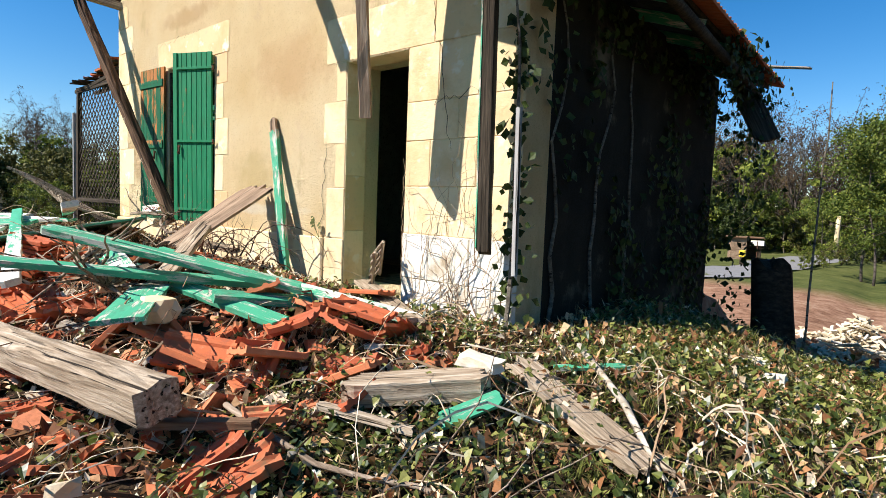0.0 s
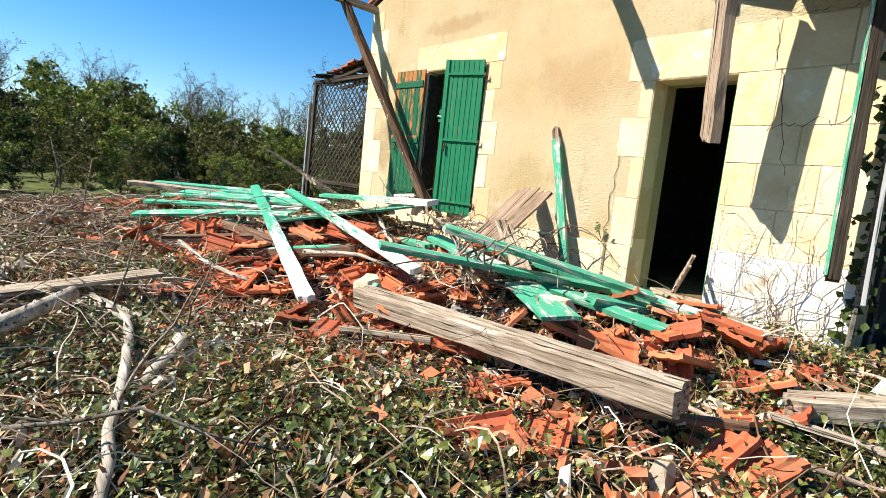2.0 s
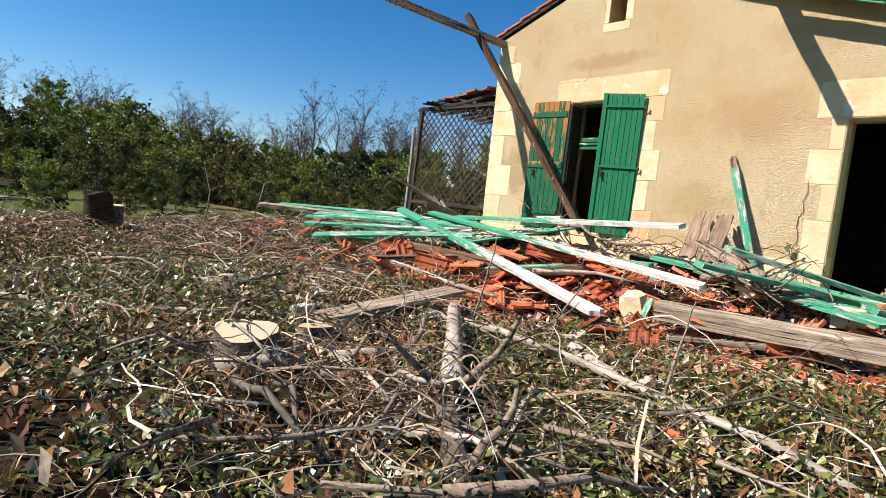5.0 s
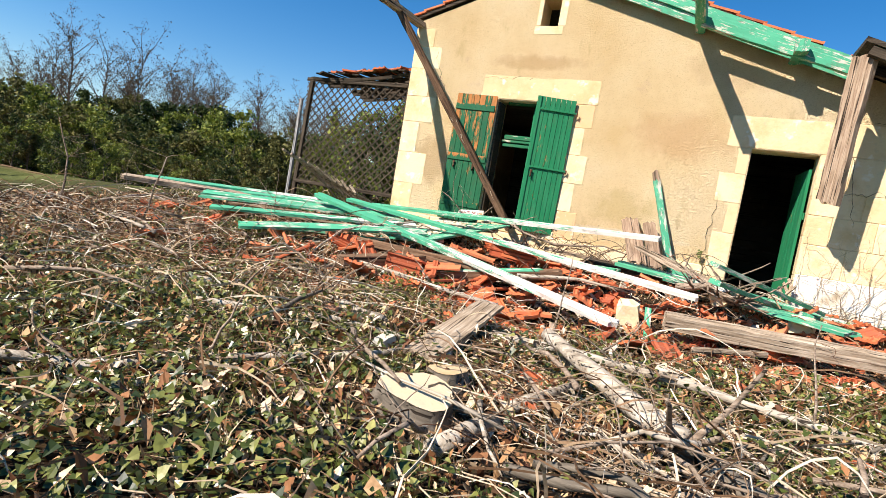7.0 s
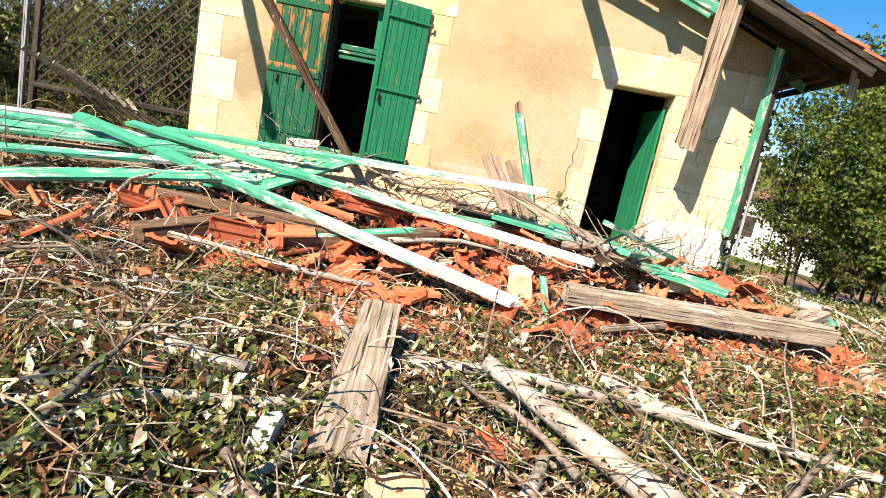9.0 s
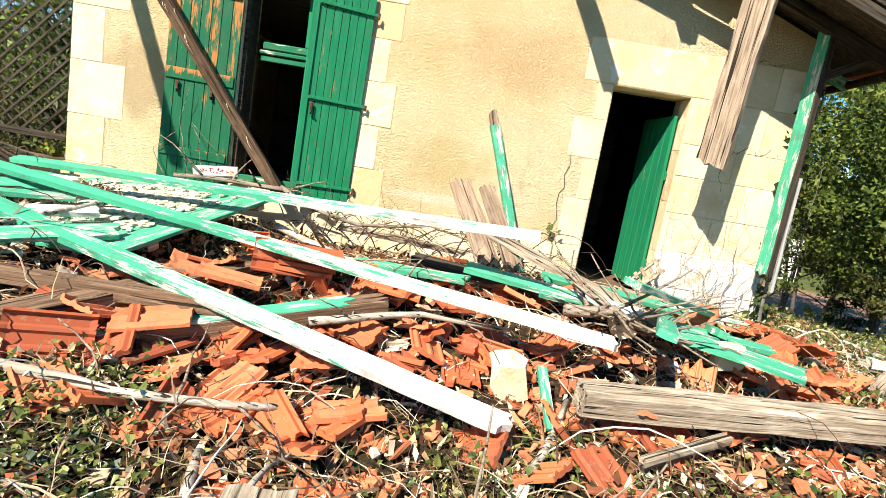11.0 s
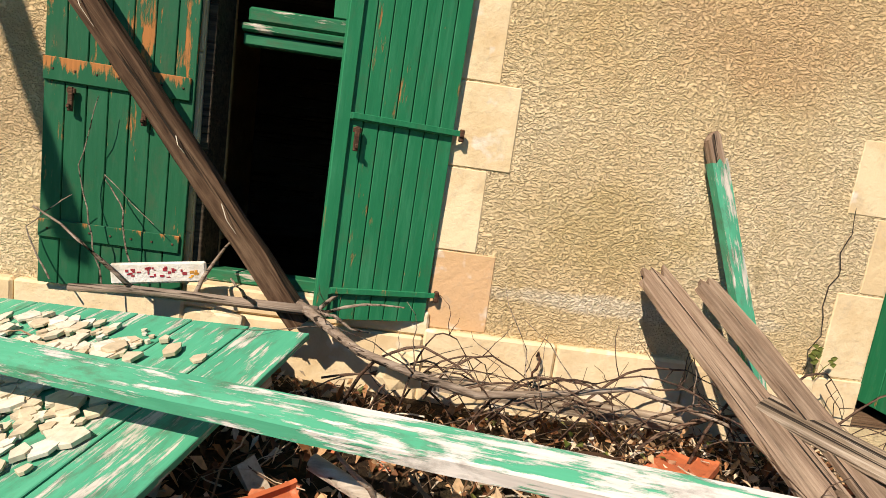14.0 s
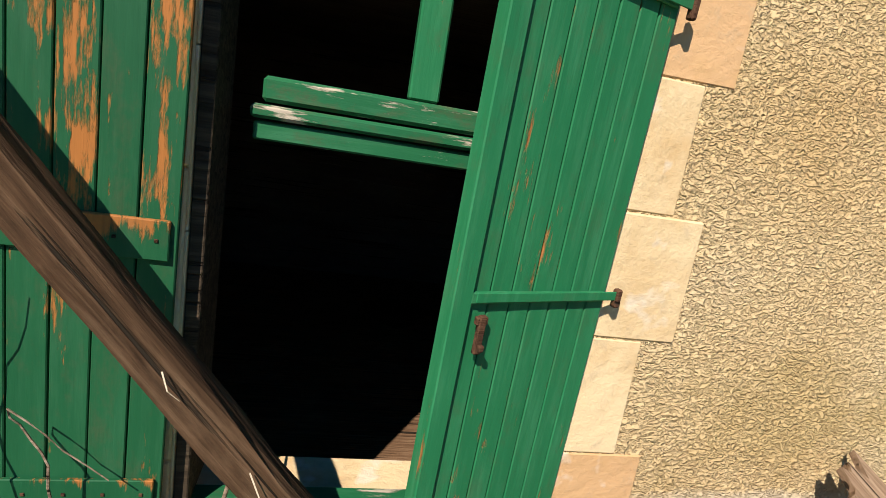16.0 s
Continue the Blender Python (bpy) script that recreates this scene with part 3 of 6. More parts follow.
_lean = plank("leaning_plank", (-5.26, 3.40, 0.62), (-5.82, 3.60, 2.24), 0.095, 0.06, PLANKGREEN, "green plank with a splintered brown tip leaning on the wall", "plank", 14, 0.05)
part("splintered_tip", plank_mesh("splintered_tip", 0.22, 0.08, 0.045, BOARDWOOD, 0.01, 0, 4, 4, 77, 0.09), BOARDWOOD, _lean, "bare splintered wood").location = (1.66, 0.0, 0.0)
plank("fallen_beam", (-5.24, 0.68, 0.57), (-2.66, 1.03, 0.60), 0.18, 0.165, GREYWOOD, "thick weathered beam lying on the rubble", "beam", 8, 0.03, cols=5)
plank("long_plank", (-10.63, 1.76, 1.17), (-5.62, 0.40, 0.45), 0.14, 0.055, PLANKFADE, "long green plank with paint flaking to bare wood", "plank", 14, 0.10, group="long fallen planks")
plank("long_plank", (-10.35, 2.25, 1.16), (-4.95, 1.02, 0.82), 0.115, 0.05, PLANKFADE, "long pale plank with traces of green paint", "plank", 14, 0.05, group="long fallen planks")
plank("long_plank", (-10.3, 2.86, 1.12), (-5.46, 1.52, 1.36), 0.125, 0.05, PLANKPALE, "long plank with faded green paint across the heap", "plank", 14, 0.03, group="long fallen planks")
_timber = plank("green_timber", (-8.15, 0.58, 0.43), (-6.45, 1.35, 0.75), 0.16, 0.11, BROWNWOOD, "short brown timber with a green painted top lying among tiles", "timber", 6, 0.14, cols=6)
part("painted_face", plank_mesh("painted_face", 1.66, 0.150, 0.010, PLANKGREEN, 0.12, 0, 6, 12, 15), PLANKGREEN, _timber, "green painted face").location = (0.02, 0, 0.058)
plank("grey_board", (-6.53, -2.12, 0.37), (-6.66, -0.50, 0.52), 0.25, 0.035, GREYWOOD, "broad grey board lying on the ivy", "plank", 0, 0.05)
plank("door_plank", (-4.9, 1.2, 1.20), (-3.65, 2.45, 0.82), 0.13, 0.05, PLANKGREEN, "green plank sloping towards the doorway", "plank", 10, 0.03)
plank("door_plank", (-4.87, 0.56, 1.05), (-4.05, 2.55, 0.78), 0.11, 0.05, PLANKGREEN, "green plank sloping towards the doorway", "plank", 10, 0.03)
plank("brown_board", (-5.72, 2.35, 0.95), (-6.10, 3.58, 1.62), 0.24, 0.03, BOARDWOOD, "bare brown board leaning on the plinth", "plank", 0, 0.16, cols=7)
plank("brown_board", (-5.50, 2.35, 0.95), (-5.80, 3.55, 1.60), 0.18, 0.03, BOARDWOOD, "bare brown board leaning on the plinth", "plank", 0, 0.14, cols=6)


# ---- dressed stones of the facade, each a piece of the wall ----
def stone(x0, x1, z0, z1, mat=None, proud=0.006, parent=None):
    g = 0.002
    bm = box_bm((x0 + g, YF - proud, z0 + g), (x1 - g, YF + 0.05, z1 - g), 0.006, 0.003)
    return part("stone", bm, mat or STONE, parent or WALL)


def quoins(x_edge, side, z0, z1, r, lo=0.26, hi=0.5, mat=None):
    """A toothed stack of stones from z0 to z1 beside a vertical edge; side -1 grows to -x."""
    z, long_one = z0, r.random() < 0.5
    while z < z1 - 0.05:
        h = min(r.uniform(0.36, 0.58), z1 - z)
        if z1 - z - h < 0.2:
            h = z1 - z
        w = r.uniform(hi - 0.08, hi) if long_one else r.uniform(lo - 0.03, lo + 0.05)
        a, b = sorted((x_edge, x_edge + side * w))
        stone(a, b, z, z + h, mat)
        z += h
        long_one = not long_one


OCHRE = m_stone("ochre_limestone", (0.66, 0.42, 0.22))
PALEGREY = m_wood("grey_zinc", (0.22, 0.21, 0.20), (0.34, 0.33, 0.31), (0.45, 0.43, 0.40), 0.3)
_r = random.Random(5)
quoins(XL - 0.004, 1, 1.09, 4.42, _r, 0.38, 0.62)
quoins(WIN[0] + 0.001, -1, 1.09, WIN[3], _r, 0.18, 0.30)
for _z0, _z1, _x, _m in ((1.09, 1.54, -6.90, OCHRE), (1.54, 2.00, -7.02, STONE), (2.00, 2.46, -6.90, STONE), (2.46, 2.90, -7.02, STONE), (2.90, 3.27, -6.92, OCHRE)):
    stone(WIN[1] - 0.001, _x, _z0, _z1, _m)
stone(-8.90, -6.89, WIN[3], 3.66)
for _z0, _z1, _x in ((1.09, 1.60, -4.93), (1.60, 2.04, -4.80), (2.04, 2.46, -4.99), (2.46, 2.84, -4.80)):
    stone(_x, DOOR[0] + 0.001, _z0, _z1)
stone(DOOR[0] - 0.32, DOOR[1] + 0.30, DOOR[3], DOOR[3] + 0.44)
stone(GAB[0] - 0.10, GAB[1] + 0.10, GAB[2] - 0.14, GAB[2])
quoins(GAB[0], -1, GAB[2], GAB[3], _r, 0.10, 0.14)
quoins(GAB[1], 1, GAB[2], GAB[3], _r, 0.10, 0.14)
for _z0, _z1, _cuts in ((1.20, 1.62, (-3.81, -3.30, XR + 0.004)), (1.62, 2.02, (-3.81, -3.52, -3.02, XR + 0.004)), (2.02, 2.36, (-3.81, -3.22, XR + 0.004)), (2.36, 2.84, (-3.81, -3.45, -2.98, XR + 0.004)), (2.84, 3.28, (-3.51, -2.95, XR + 0.004))):
    for _a, _b in zip(_cuts, _cuts[1:]):
        stone(_a, _b, _z0, _z1)
for _z0, _z1, _cuts in ((0.35, 0.80, (-3.81, -3.34, -2.95, XR + 0.004)), (0.80, 1.20, (-3.81, -3.50, -3.05, XR + 0.004))):
    for _a, _b in zip(_cuts, _cuts[1:]):
        stone(_a, _b, _z0, _z1, WHITEWASH, 0.022)
stone(DOOR[0] - 0.30, DOOR[0], 0.30, 1.085, None, 0.012)
for _h in (DOOR, WIN):
    _d = 0.26 if _h is DOOR else 0.19
    for _x0, _x1 in ((_h[0] - 0.001, _h[0] + 0.008), (_h[1] - 0.008, _h[1] + 0.001)):
        for _k in range(4):
            _za, _zb = _h[2] + (_h[3] - _h[2]) * _k / 4, _h[2] + (_h[3] - _h[2]) * (_k + 1) / 4
            part("jamb_stone", box_bm((_x0, YF + 0.004, _za + 0.002), (_x1, YF + _d, _zb - 0.002), 0.002), STONE, WALL)
    part("lintel_face", box_bm((_h[0] + 0.009, YF + 0.004, _h[3] - 0.008), (_h[1] - 0.009, YF + _d, _h[3] + 0.001), 0.002), STONE, WALL)


def plinth(x0, x1):
    n = max(1, round((x1 - x0) / 0.9))
    for i in range(n):
        a, b = x0 + (x1 - x0) * i / n, x0 + (x1 - x0) * (i + 1) / n
        part("plinth_stone", box_bm((a + 0.003, YF - 0.045, 0.2), (b - 0.003, YF + 0.05, 1.085), 0.014, 0.004), STONE, WALL, "smooth plinth render")


plinth(XL - 0.03, WIN[0] - 0.0)
plinth(WIN[1] + 0.0, DOOR[0] - 0.302)
part("plinth_stone", box_bm((WIN[0], YF - 0.045, 0.2), (WIN[1], YF + 0.05, 1.035), 0.014, 0.004), STONE, WALL)


def crack(pts, w=0.006):
    """A hairline crack: a thin dark sunken strip on the render."""
    vs, fs = [], []
    for i, (x, z) in enumerate(pts):
        k = w * (0.4 + 0.6 * math.sin(math.pi * (i + 0.5) / len(pts)))
        vs += [(x - k, YF - 0.0075, z + k * 0.3), (x + k, YF - 0.0075, z - k * 0.3)]
    for i in range(len(pts) - 1):
        fs.append((2 * i, 2 * i + 1, 2 * i + 3, 2 * i + 2))
    part("crack", mesh_of("crack", vs, fs, DARKWOOD), DARKWOOD, WALL, "dark crack in the render")


def crack_line(x0, z0, x1, z1, seed, amp=0.03, n=14):
    r = random.Random(seed)
    crack([(x0 + (x1 - x0) * i / n + r.uniform(-amp, amp), z0 + (z1 - z0) * i / n + r.uniform(-amp, amp)) for i in range(n + 1)], 0.004)


crack_line(-9.0, 3.62, -7.6, 3.66, 1)
crack_line(-3.5, 2.35, -2.75, 2.42, 2, 0.05)
crack_line(-3.55, 3.3, -3.3, 1.9, 3, 0.03)
crack_line(-5.0, 1.1, -4.95, 2.1, 4)
crack_line(-3.6, 3.32, -2.9, 3.30, 5, 0.02)
crack_line(-9.9, 4.0, -9.6, 3.2, 6, 0.05)


def hook():
    r = random.Random(3)
    pts = [(-6.60, 3.585, 1.02), (-6.60, 3.565, 1.05), (-6.585, 3.555, 1.0), (-6.60, 3.55, 0.955), (-6.62, 3.55, 0.93), (-6.615, 3.55, 0.90), (-6.59, 3.55, 0.90), (-6.58, 3.55, 0.93)]
    v, f = tube(pts, 0.008, 0.007, 6, r)
    tagged(part("wall_hook", mesh_of("wall_hook", v, f, IRON, True), IRON), "rusty iron hook hanging on the plinth", "hook")


hook()


# ---- roof tiles in place ----
def tile_mesh(name, L, W, seed, broken=0.0):
    """An interlocking clay tile, ribbed along its length; broken cuts a ragged end."""
    r = random.Random(seed)
    prof = [(0.0, 0.030), (0.06, 0.034), (0.10, 0.010), (0.30, 0.008), (0.36, 0.022), (0.44, 0.024), (0.50, 0.008), (0.72, 0.008), (0.78, 0.022), (0.86, 0.024), (0.92, 0.006), (1.0, 0.010)]
    n, vs, fs = len(prof), [], []
    cut = [L * (1 - broken * r.uniform(0.5, 1.0)) for _ in prof]
    for s in (0, 0.08, 0.92, 1):
        for k, (u, h) in enumerate(prof):
            x = cut[k] * s
            hh = h + (0.010 if s in (0, 1) else 0)
            vs.append((x - L / 2, (u - 0.5) * W, hh))
    for s in (0, 1):
        for k, (u, h) in enumerate(prof):
            vs.append((cut[k] * s - L / 2, (u - 0.5) * W, h * 0.35 - 0.012))
    for s in range(3):
        for k in range(n - 1):
            a = s * n + k
            fs.append((a, a + n, a + n + 1, a + 1))
    b0, b1 = 4 * n, 5 * n
    for k in range(n - 1):
        fs.append((b0 + k, b0 + k + 1, b1 + k + 1, b1 + k))
        fs.append((k, k + 1, b0 + k + 1, b0 + k))
        fs.append((3 * n + k, b1 + k, b1 + k + 1, 3 * n + k + 1))
    fs.append((0, b0, b1, 3 * n, 2 * n, n))
    fs.append((n - 1, 2 * n - 1, 3 * n - 1, 4 * n - 1, b1 + n - 1, b0 + n - 1))
    return mesh_of(name, vs, [f[::-1] for f in fs], TILE)


TILES = [tile_mesh("roof_tile", 0.42, 0.25, 1), tile_mesh("roof_tile", 0.42, 0.25, 2, 0.35), tile_mesh("roof_tile", 0.42, 0.25, 3, 0.6), tile_mesh("roof_tile", 0.42, 0.24, 4, 0.15), tile_mesh("tile_shard", 0.30, 0.14, 5, 0.5), tile_mesh("tile_shard", 0.24, 0.20, 6, 0.6)]


def lay_roof_tiles():
    r = random.Random(11)
    ang = math.degrees(math.atan(SL))

    def put(x, y, dirn):
        ob = part("tile", TILES[0], TILE, ROOF)
        ob.matrix_world = pose(x, y, roof_z(x) + 0.075 + r.uniform(0, 0.012), 0, dirn * (ang - 4), r.uniform(-2, 2))
    y = YF - 0.95
    while y < YB + 0.3:
        for i in range(3):
            x = -2.02 - i * 0.36
            if x > -3.7 or y > YF - 0.1:
                put(x, y + 0.12, 1)
        y += 0.235
    for k in range(3):
        x = -3.2
        while x > RX + 0.3:
            if y and (r.random() < 0.9 or k):
                put(x, YF - 0.02 + k * 0.235, 1)
            x -= 0.36
        x = XL - 0.05
        while x < RX - 0.2:
            put(x, YF + 0.06 + k * 0.235, -1)
            x += 0.36


lay_roof_tiles()
for _i, _y in enumerate((2.75, 3.3, 4.1, 5.0, 5.9, 6.8, 7.7, 8.6)):
    _x0 = -3.7 if _y < 3.6 else -2.9
    # front tails take dark wood instead of green, painting in the soffit's shade
    ob = part("rafter_tail", plank_mesh("rafter_tail", 1.0 if _y > 3.6 else 1.8, 0.08, 0.11, PLANKGREEN if _y > 3.6 else DARKWOOD, 0.03, 0, 3, 6, 60 + _i), PLANKGREEN, ROOF)
    ob.matrix_world = align((_x0, _y, roof_z(_x0) - 0.075), (-1.95, _y, roof_z(-1.95) - 0.075))
part("gutter", mesh_of("gutter", *tube([(-1.98, 2.8 + i * 0.6, 3.36 - 0.02 * i) for i in range(11)], 0.05, 0.05, 8, random.Random(2)), DARKWOOD, True), DARKWOOD, ROOF, "dark sagging gutter")
plank("hanging_board", (-2.25, 8.7, 3.45), (-1.72, 8.3, 2.45), 0.30, 0.04, DARKWOOD, "dark roof board hanging from the eaves", "plank", 30, 0.12)
plank("pale_board", (-1.95, 8.35, 3.46), (-1.35, 9.0, 3.50), 0.14, 0.03, GREYWOOD, "pale splintered board sticking out under the eaves", "plank", 20, 0.2)
plank("hanging_board", (-2.05, 3.0, 3.45), (-1.98, 3.05, 3.05), 0.09, 0.03, GREYWOOD, "pale splintered board hanging from the overhang", "plank", 20, 0.06)
plank("down_pipe", (-2.56, 3.52, 2.2), (-2.54, 3.53, 0.95), 0.035, 0.035, PALEGREY, "thin pale pipe at the house corner", "pipe", 0, 0.01)
def build_crate():
    c = tagged(new("broken_frame"), "small broken slatted frame leaning by the doorway", "frame")
    for y in (0.0, 0.16):
        part("rail", box_bm((0, y, -0.012), (0.42, y + 0.03, 0.012), 0.003), GREYWOOD, c)
    for i in range(5):
        part("slat", box_bm((0.02 + i * 0.085, -0.02, 0.0125), (0.06 + i * 0.085, 0.21, 0.024), 0.002), GREYWOOD, c)
    c.matrix_world = align((-4.02, 3.46, 0.70), (-3.82, 3.30, 1.02), 60)


build_crate()
plank("brace", (-2.78, 3.36, 3.15), (-2.1, 3.36, 3.52), 0.09, 0.08, DARKWOOD, "dark timber brace under the overhang", "beam", 0, 0.03)


# ---- trellis and lean-to ----
def build_trellis():
    t = tagged(new("trellis"), "weathered diagonal garden trellis in a dark frame beside the house", "trellis")
    x0, x1, z0, z1, y = -12.85, -10.45, 1.22, 3.40, 3.78
    n = 14
    step = (x1 - x0 + z1 - z0) / (2 * n) * 2
    for s in (1, -1):
        for i in range(1, 2 * n):
            c = i * step / 2 * 1.0
            if s > 0:
                a = (max(x0, x0 + c - (z1 - z0)), 0)
                xa, za = (x0, z0 + c) if c < z1 - z0 else (x0 + c - (z1 - z0), z1)
                xb, zb = (x0 + c, z0) if c < x1 - x0 else (x1, z0 + c - (x1 - x0))
            else:
                xa, za = (x0, z1 - c) if c < z1 - z0 else (x0 + c - (z1 - z0), z0)
                xb, zb = (x0 + c, z1) if c < x1 - x0 else (x1, z1 - c + (x1 - x0))
            L = math.hypot(xb - xa, zb - za)
            if L < 0.1:
                continue
            ob = part("slat", box_bm((0, -0.012, -0.004), (L, 0.012, 0.004)), DARKWOOD, t)
            ob.matrix_world = align((xa, y + 0.006 * s, za), (xb, y + 0.006 * s, zb), 90)
    for p, q in (((x0, y, z0 - 0.6), (x0 + 0.12, y, z1 + 0.05)), ((x1 + 0.03, y, z0), (x1 + 0.03, y, z1))):
        ob = part("post", plank_mesh("post", (Vector(q) - Vector(p)).length, 0.08, 0.08, DARKWOOD, 0.01, 0, 3, 8, 3), DARKWOOD, t)
        ob.matrix_world = align(p, q)
    for z in (z0 + 0.1, z1):
        ob = part("rail", plank_mesh("rail", x1 - x0, 0.07, 0.05, DARKWOOD, 0.01, 0, 3, 8, 5), DARKWOOD, t)
        ob.matrix_world = align((x0, y - 0.02, z), (x1, y - 0.02, z), 90)


build_trellis()
_r = random.Random(8)
for _i in range(7):
    _y = 3.75 + _i * 0.32
    plank("lean_to_rafter", (-12.75 + _r.uniform(-0.1, 0.3), _y, 3.42), (-10.40, _y, 3.62 + 0.04 * _i), 0.07, 0.06, DARKWOOD, "dark rafter of the collapsed lean-to", "rafter", _r.uniform(-10, 10), 0.1, -0.06, "lean-to rafters")
for _i in range(9):
    _x = -12.4 + _i * 0.23
    plank("roof_batten", (_x, 3.62 + _r.uniform(-0.1, 0.1), 3.50 + _i * 0.018), (_x + _r.uniform(-0.15, 0.15), 5.7, 3.66 + _i * 0.02), 0.17, 0.025, DARKWOOD, "dark rotten board on the lean-to roof", "board", _r.uniform(-12, 12), 0.1, 0, "lean-to boards")
for _i in range(8):
    ob = new("roof_tile", TILES[_i % 4])
    ob.matrix_world = pose(-12.1 + 0.25 * _i, 3.75 + _r.uniform(0, 0.2), 3.585 + _i * 0.018, _r.uniform(-8, 8), _r.uniform(-12, 4), _r.uniform(0, 180))
    tagged(ob, "old clay tile left on the lean-to roof", "roof tile", "lean-to tiles")
plank("drain_pipe", (-12.98, 3.75, 0.5), (-12.93, 3.75, 3.0), 0.06, 0.06, PALEGREY, "grey drain pipe beside the trellis post", "pipe", 0, 0.01)
for _i in range(9):
    _v, _f = tube([(-12.1 + 0.16 * _i, 2.50 + 0.05 * _i, 1.84 - 0.055 * _i), (-11.95 + 0.16 * _i, 2.9, 1.66 - 0.05 * _i), (-11.75 + 0.16 * _i, 3.3, 1.40 - 0.035 * _i), (-11.5 + 0.16 * _i, 3.68, 0.98)], 0.026, 0.022, 5, _r)
    tagged(part("batten", mesh_of("batten", _v, _f, GREYWOOD), GREYWOOD), "thin pale bent batten leaning on the heap", "batten", "bent battens")

# ---- big green panel under plaster flakes ----
def build_panel():
    p = tagged(new("board_panel"), "large green boarded panel lying on the heap under plaster flakes", "panel")
    n, w, L = 8, 0.30, 2.0
    for i in range(n):
        ob = part("board", box_bm((0.0, i * w + 0.003, -0.015), (L + random.uniform(-0.03, 0.03), (i + 1) * w - 0.003, 0.015), 0.003, 0.002), PLANKGREEN, p)
    for x in (0.3, 1.6):
        part("ledge", box_bm((x, 0.02, 0.016), (x + 0.1, n * w - 0.02, 0.07), 0.003), GREYWOOD, p)
    e = Vector((-0.45, -1.82, -0.33)).normalized()
    l = Vector((-0.97, 0.24, -0.10))
    l = (l - e * l.dot(e)).normalized()
    nrm = l.cross(e)
    if nrm.z < 0:
        nrm = -nrm
    m = Matrix((e, l, e.cross(l))).transposed().to_4x4()
    p.matrix_world = Matrix.Translation((-7.77, 3.03, 1.17)) @ m
    return p.matrix_world, e.cross(l).z


PANEL, _up = build_panel()


def chips(n, seed):
    r = random.Random(seed)
    vs, fs = [], []
    for _ in range(n):
        x, y = r.triangular(0.1, 1.95, 0.6), r.triangular(0.25, 2.3, 1.0)
        rad, k, th = r.uniform(0.012, 0.060), r.randint(5, 7), r.uniform(0.008, 0.018)
        s = 1 if _up > 0 else -1
        b = len(vs)
        tx, ty = r.uniform(-0.3, 0.3), r.uniform(-0.3, 0.3)
        ring = [(math.cos(6.283 * i / k) * rad * r.uniform(0.6, 1.2), math.sin(6.283 * i / k) * rad * r.uniform(0.5, 1.1)) for i in range(k)]
        for h in (0.018, 0.018 + th):
            for a, c in ring:
                vs.append(tuple(PANEL @ Vector((x + a, y + c, s * (h + abs(a * tx) + abs(c * ty))))))
        fs.append(tuple(range(b + k, b + 2 * k)))
        for i in range(k):
            j = (i + 1) % k
            fs.append((b + i, b + j, b + k + j, b + k + i))
    tagged(new("plaster_flakes", mesh_of("plaster_flakes", vs, fs, CHIP)), "pale plaster flakes scattered on the green panel", "plaster flakes", kind="stuff")


CHIP = m_island("plaster_flake", ((0.0, (0.56, 0.44, 0.28)), (0.5, (0.66, 0.56, 0.40)), (1.0, (0.76, 0.70, 0.58))), 0.9, 0.1)
chips(1150, 4)

# ---- fanned planks and other boards of the heap ----
FAN = (((-13.0, 2.2, 0.92), (-9.6, 2.75, 1.05)), ((-12.7, 1.55, 0.94), (-9.4, 2.45, 1.06)), ((-12.3, 1.05, 0.90), (-9.3, 2.20, 1.03)), ((-11.9, 0.65, 0.86), (-9.1, 2.0, 1.0)), ((-11.2, 0.25, 0.78), (-8.75, 1.75, 0.97)), ((-10.3, -0.10, 0.66), (-8.4, 1.45, 0.92)))
for _i, (_p, _q) in enumerate(FAN):
    plank("fanned_plank", _p, _q, 0.13 + 0.015 * (_i % 3), 0.04, PLANKPALE if _i in (1, 4) else PLANKGREEN, "green plank in a fan of fallen boards", "plank", 6 + 7 * (_i % 3), 0.05, 0.02 * (_i % 2), group="fanned green planks")
for _i in range(5):
    _p = Vector(FAN[_i][0]).lerp(Vector(FAN[_i + 1][0]), 0.45) + Vector((0.5, 0.1, -0.06))
    plank("fanned_plank", tuple(_p), tuple(_p + Vector((2.0 - 0.15 * _i, 0.62 + 0.1 * _i, 0.06))), 0.10, 0.03, (GREYWOOD, PLANKGREEN, BOARDWOOD)[_i % 3], "narrow weathered lath between fallen boards", "plank", 20 - 9 * _i, 0.06, group="fanned green planks")
plank("grey_beam", (-13.3, 0.35, 0.95), (-11.6, 2.1, 0.93), 0.18, 0.08, GREYWOOD, "weathered roof beam on the heap", "beam", 10, 0.06)
plank("grey_beam", (-13.4, 0.8, 0.98), (-11.2, 2.6, 1.04), 0.16, 0.06, PLANKPALE, "pale board with traces of green paint on the heap", "plank", 12, 0.06)
plank("under_beam", (-8.75, -0.05, 0.50), (-7.35, 2.15, 0.76), 0.24, 0.14, BROWNWOOD, "dark brown beam lying under the green panel", "beam", 0, 0.05)
plank("under_beam", (-9.6, 0.75, 0.70), (-7.3, 0.95, 0.66), 0.12, 0.10, BROWNWOOD, "brown squared timber among the tiles", "beam", 0, 0.05)
plank("heap_board", (-7.25, 3.3, 0.92), (-5.9, 3.2, 0.88), 0.10, 0.05, GREYWOOD, "greenish grey board lying behind the heap", "plank", 10, 0.03)
plank("heap_board", (-6.9, 2.2, 0.82), (-5.9, 1.9, 0.88), 0.13, 0.04, PLANKGREEN, "short green board in the heap", "plank", 10, 0.06)
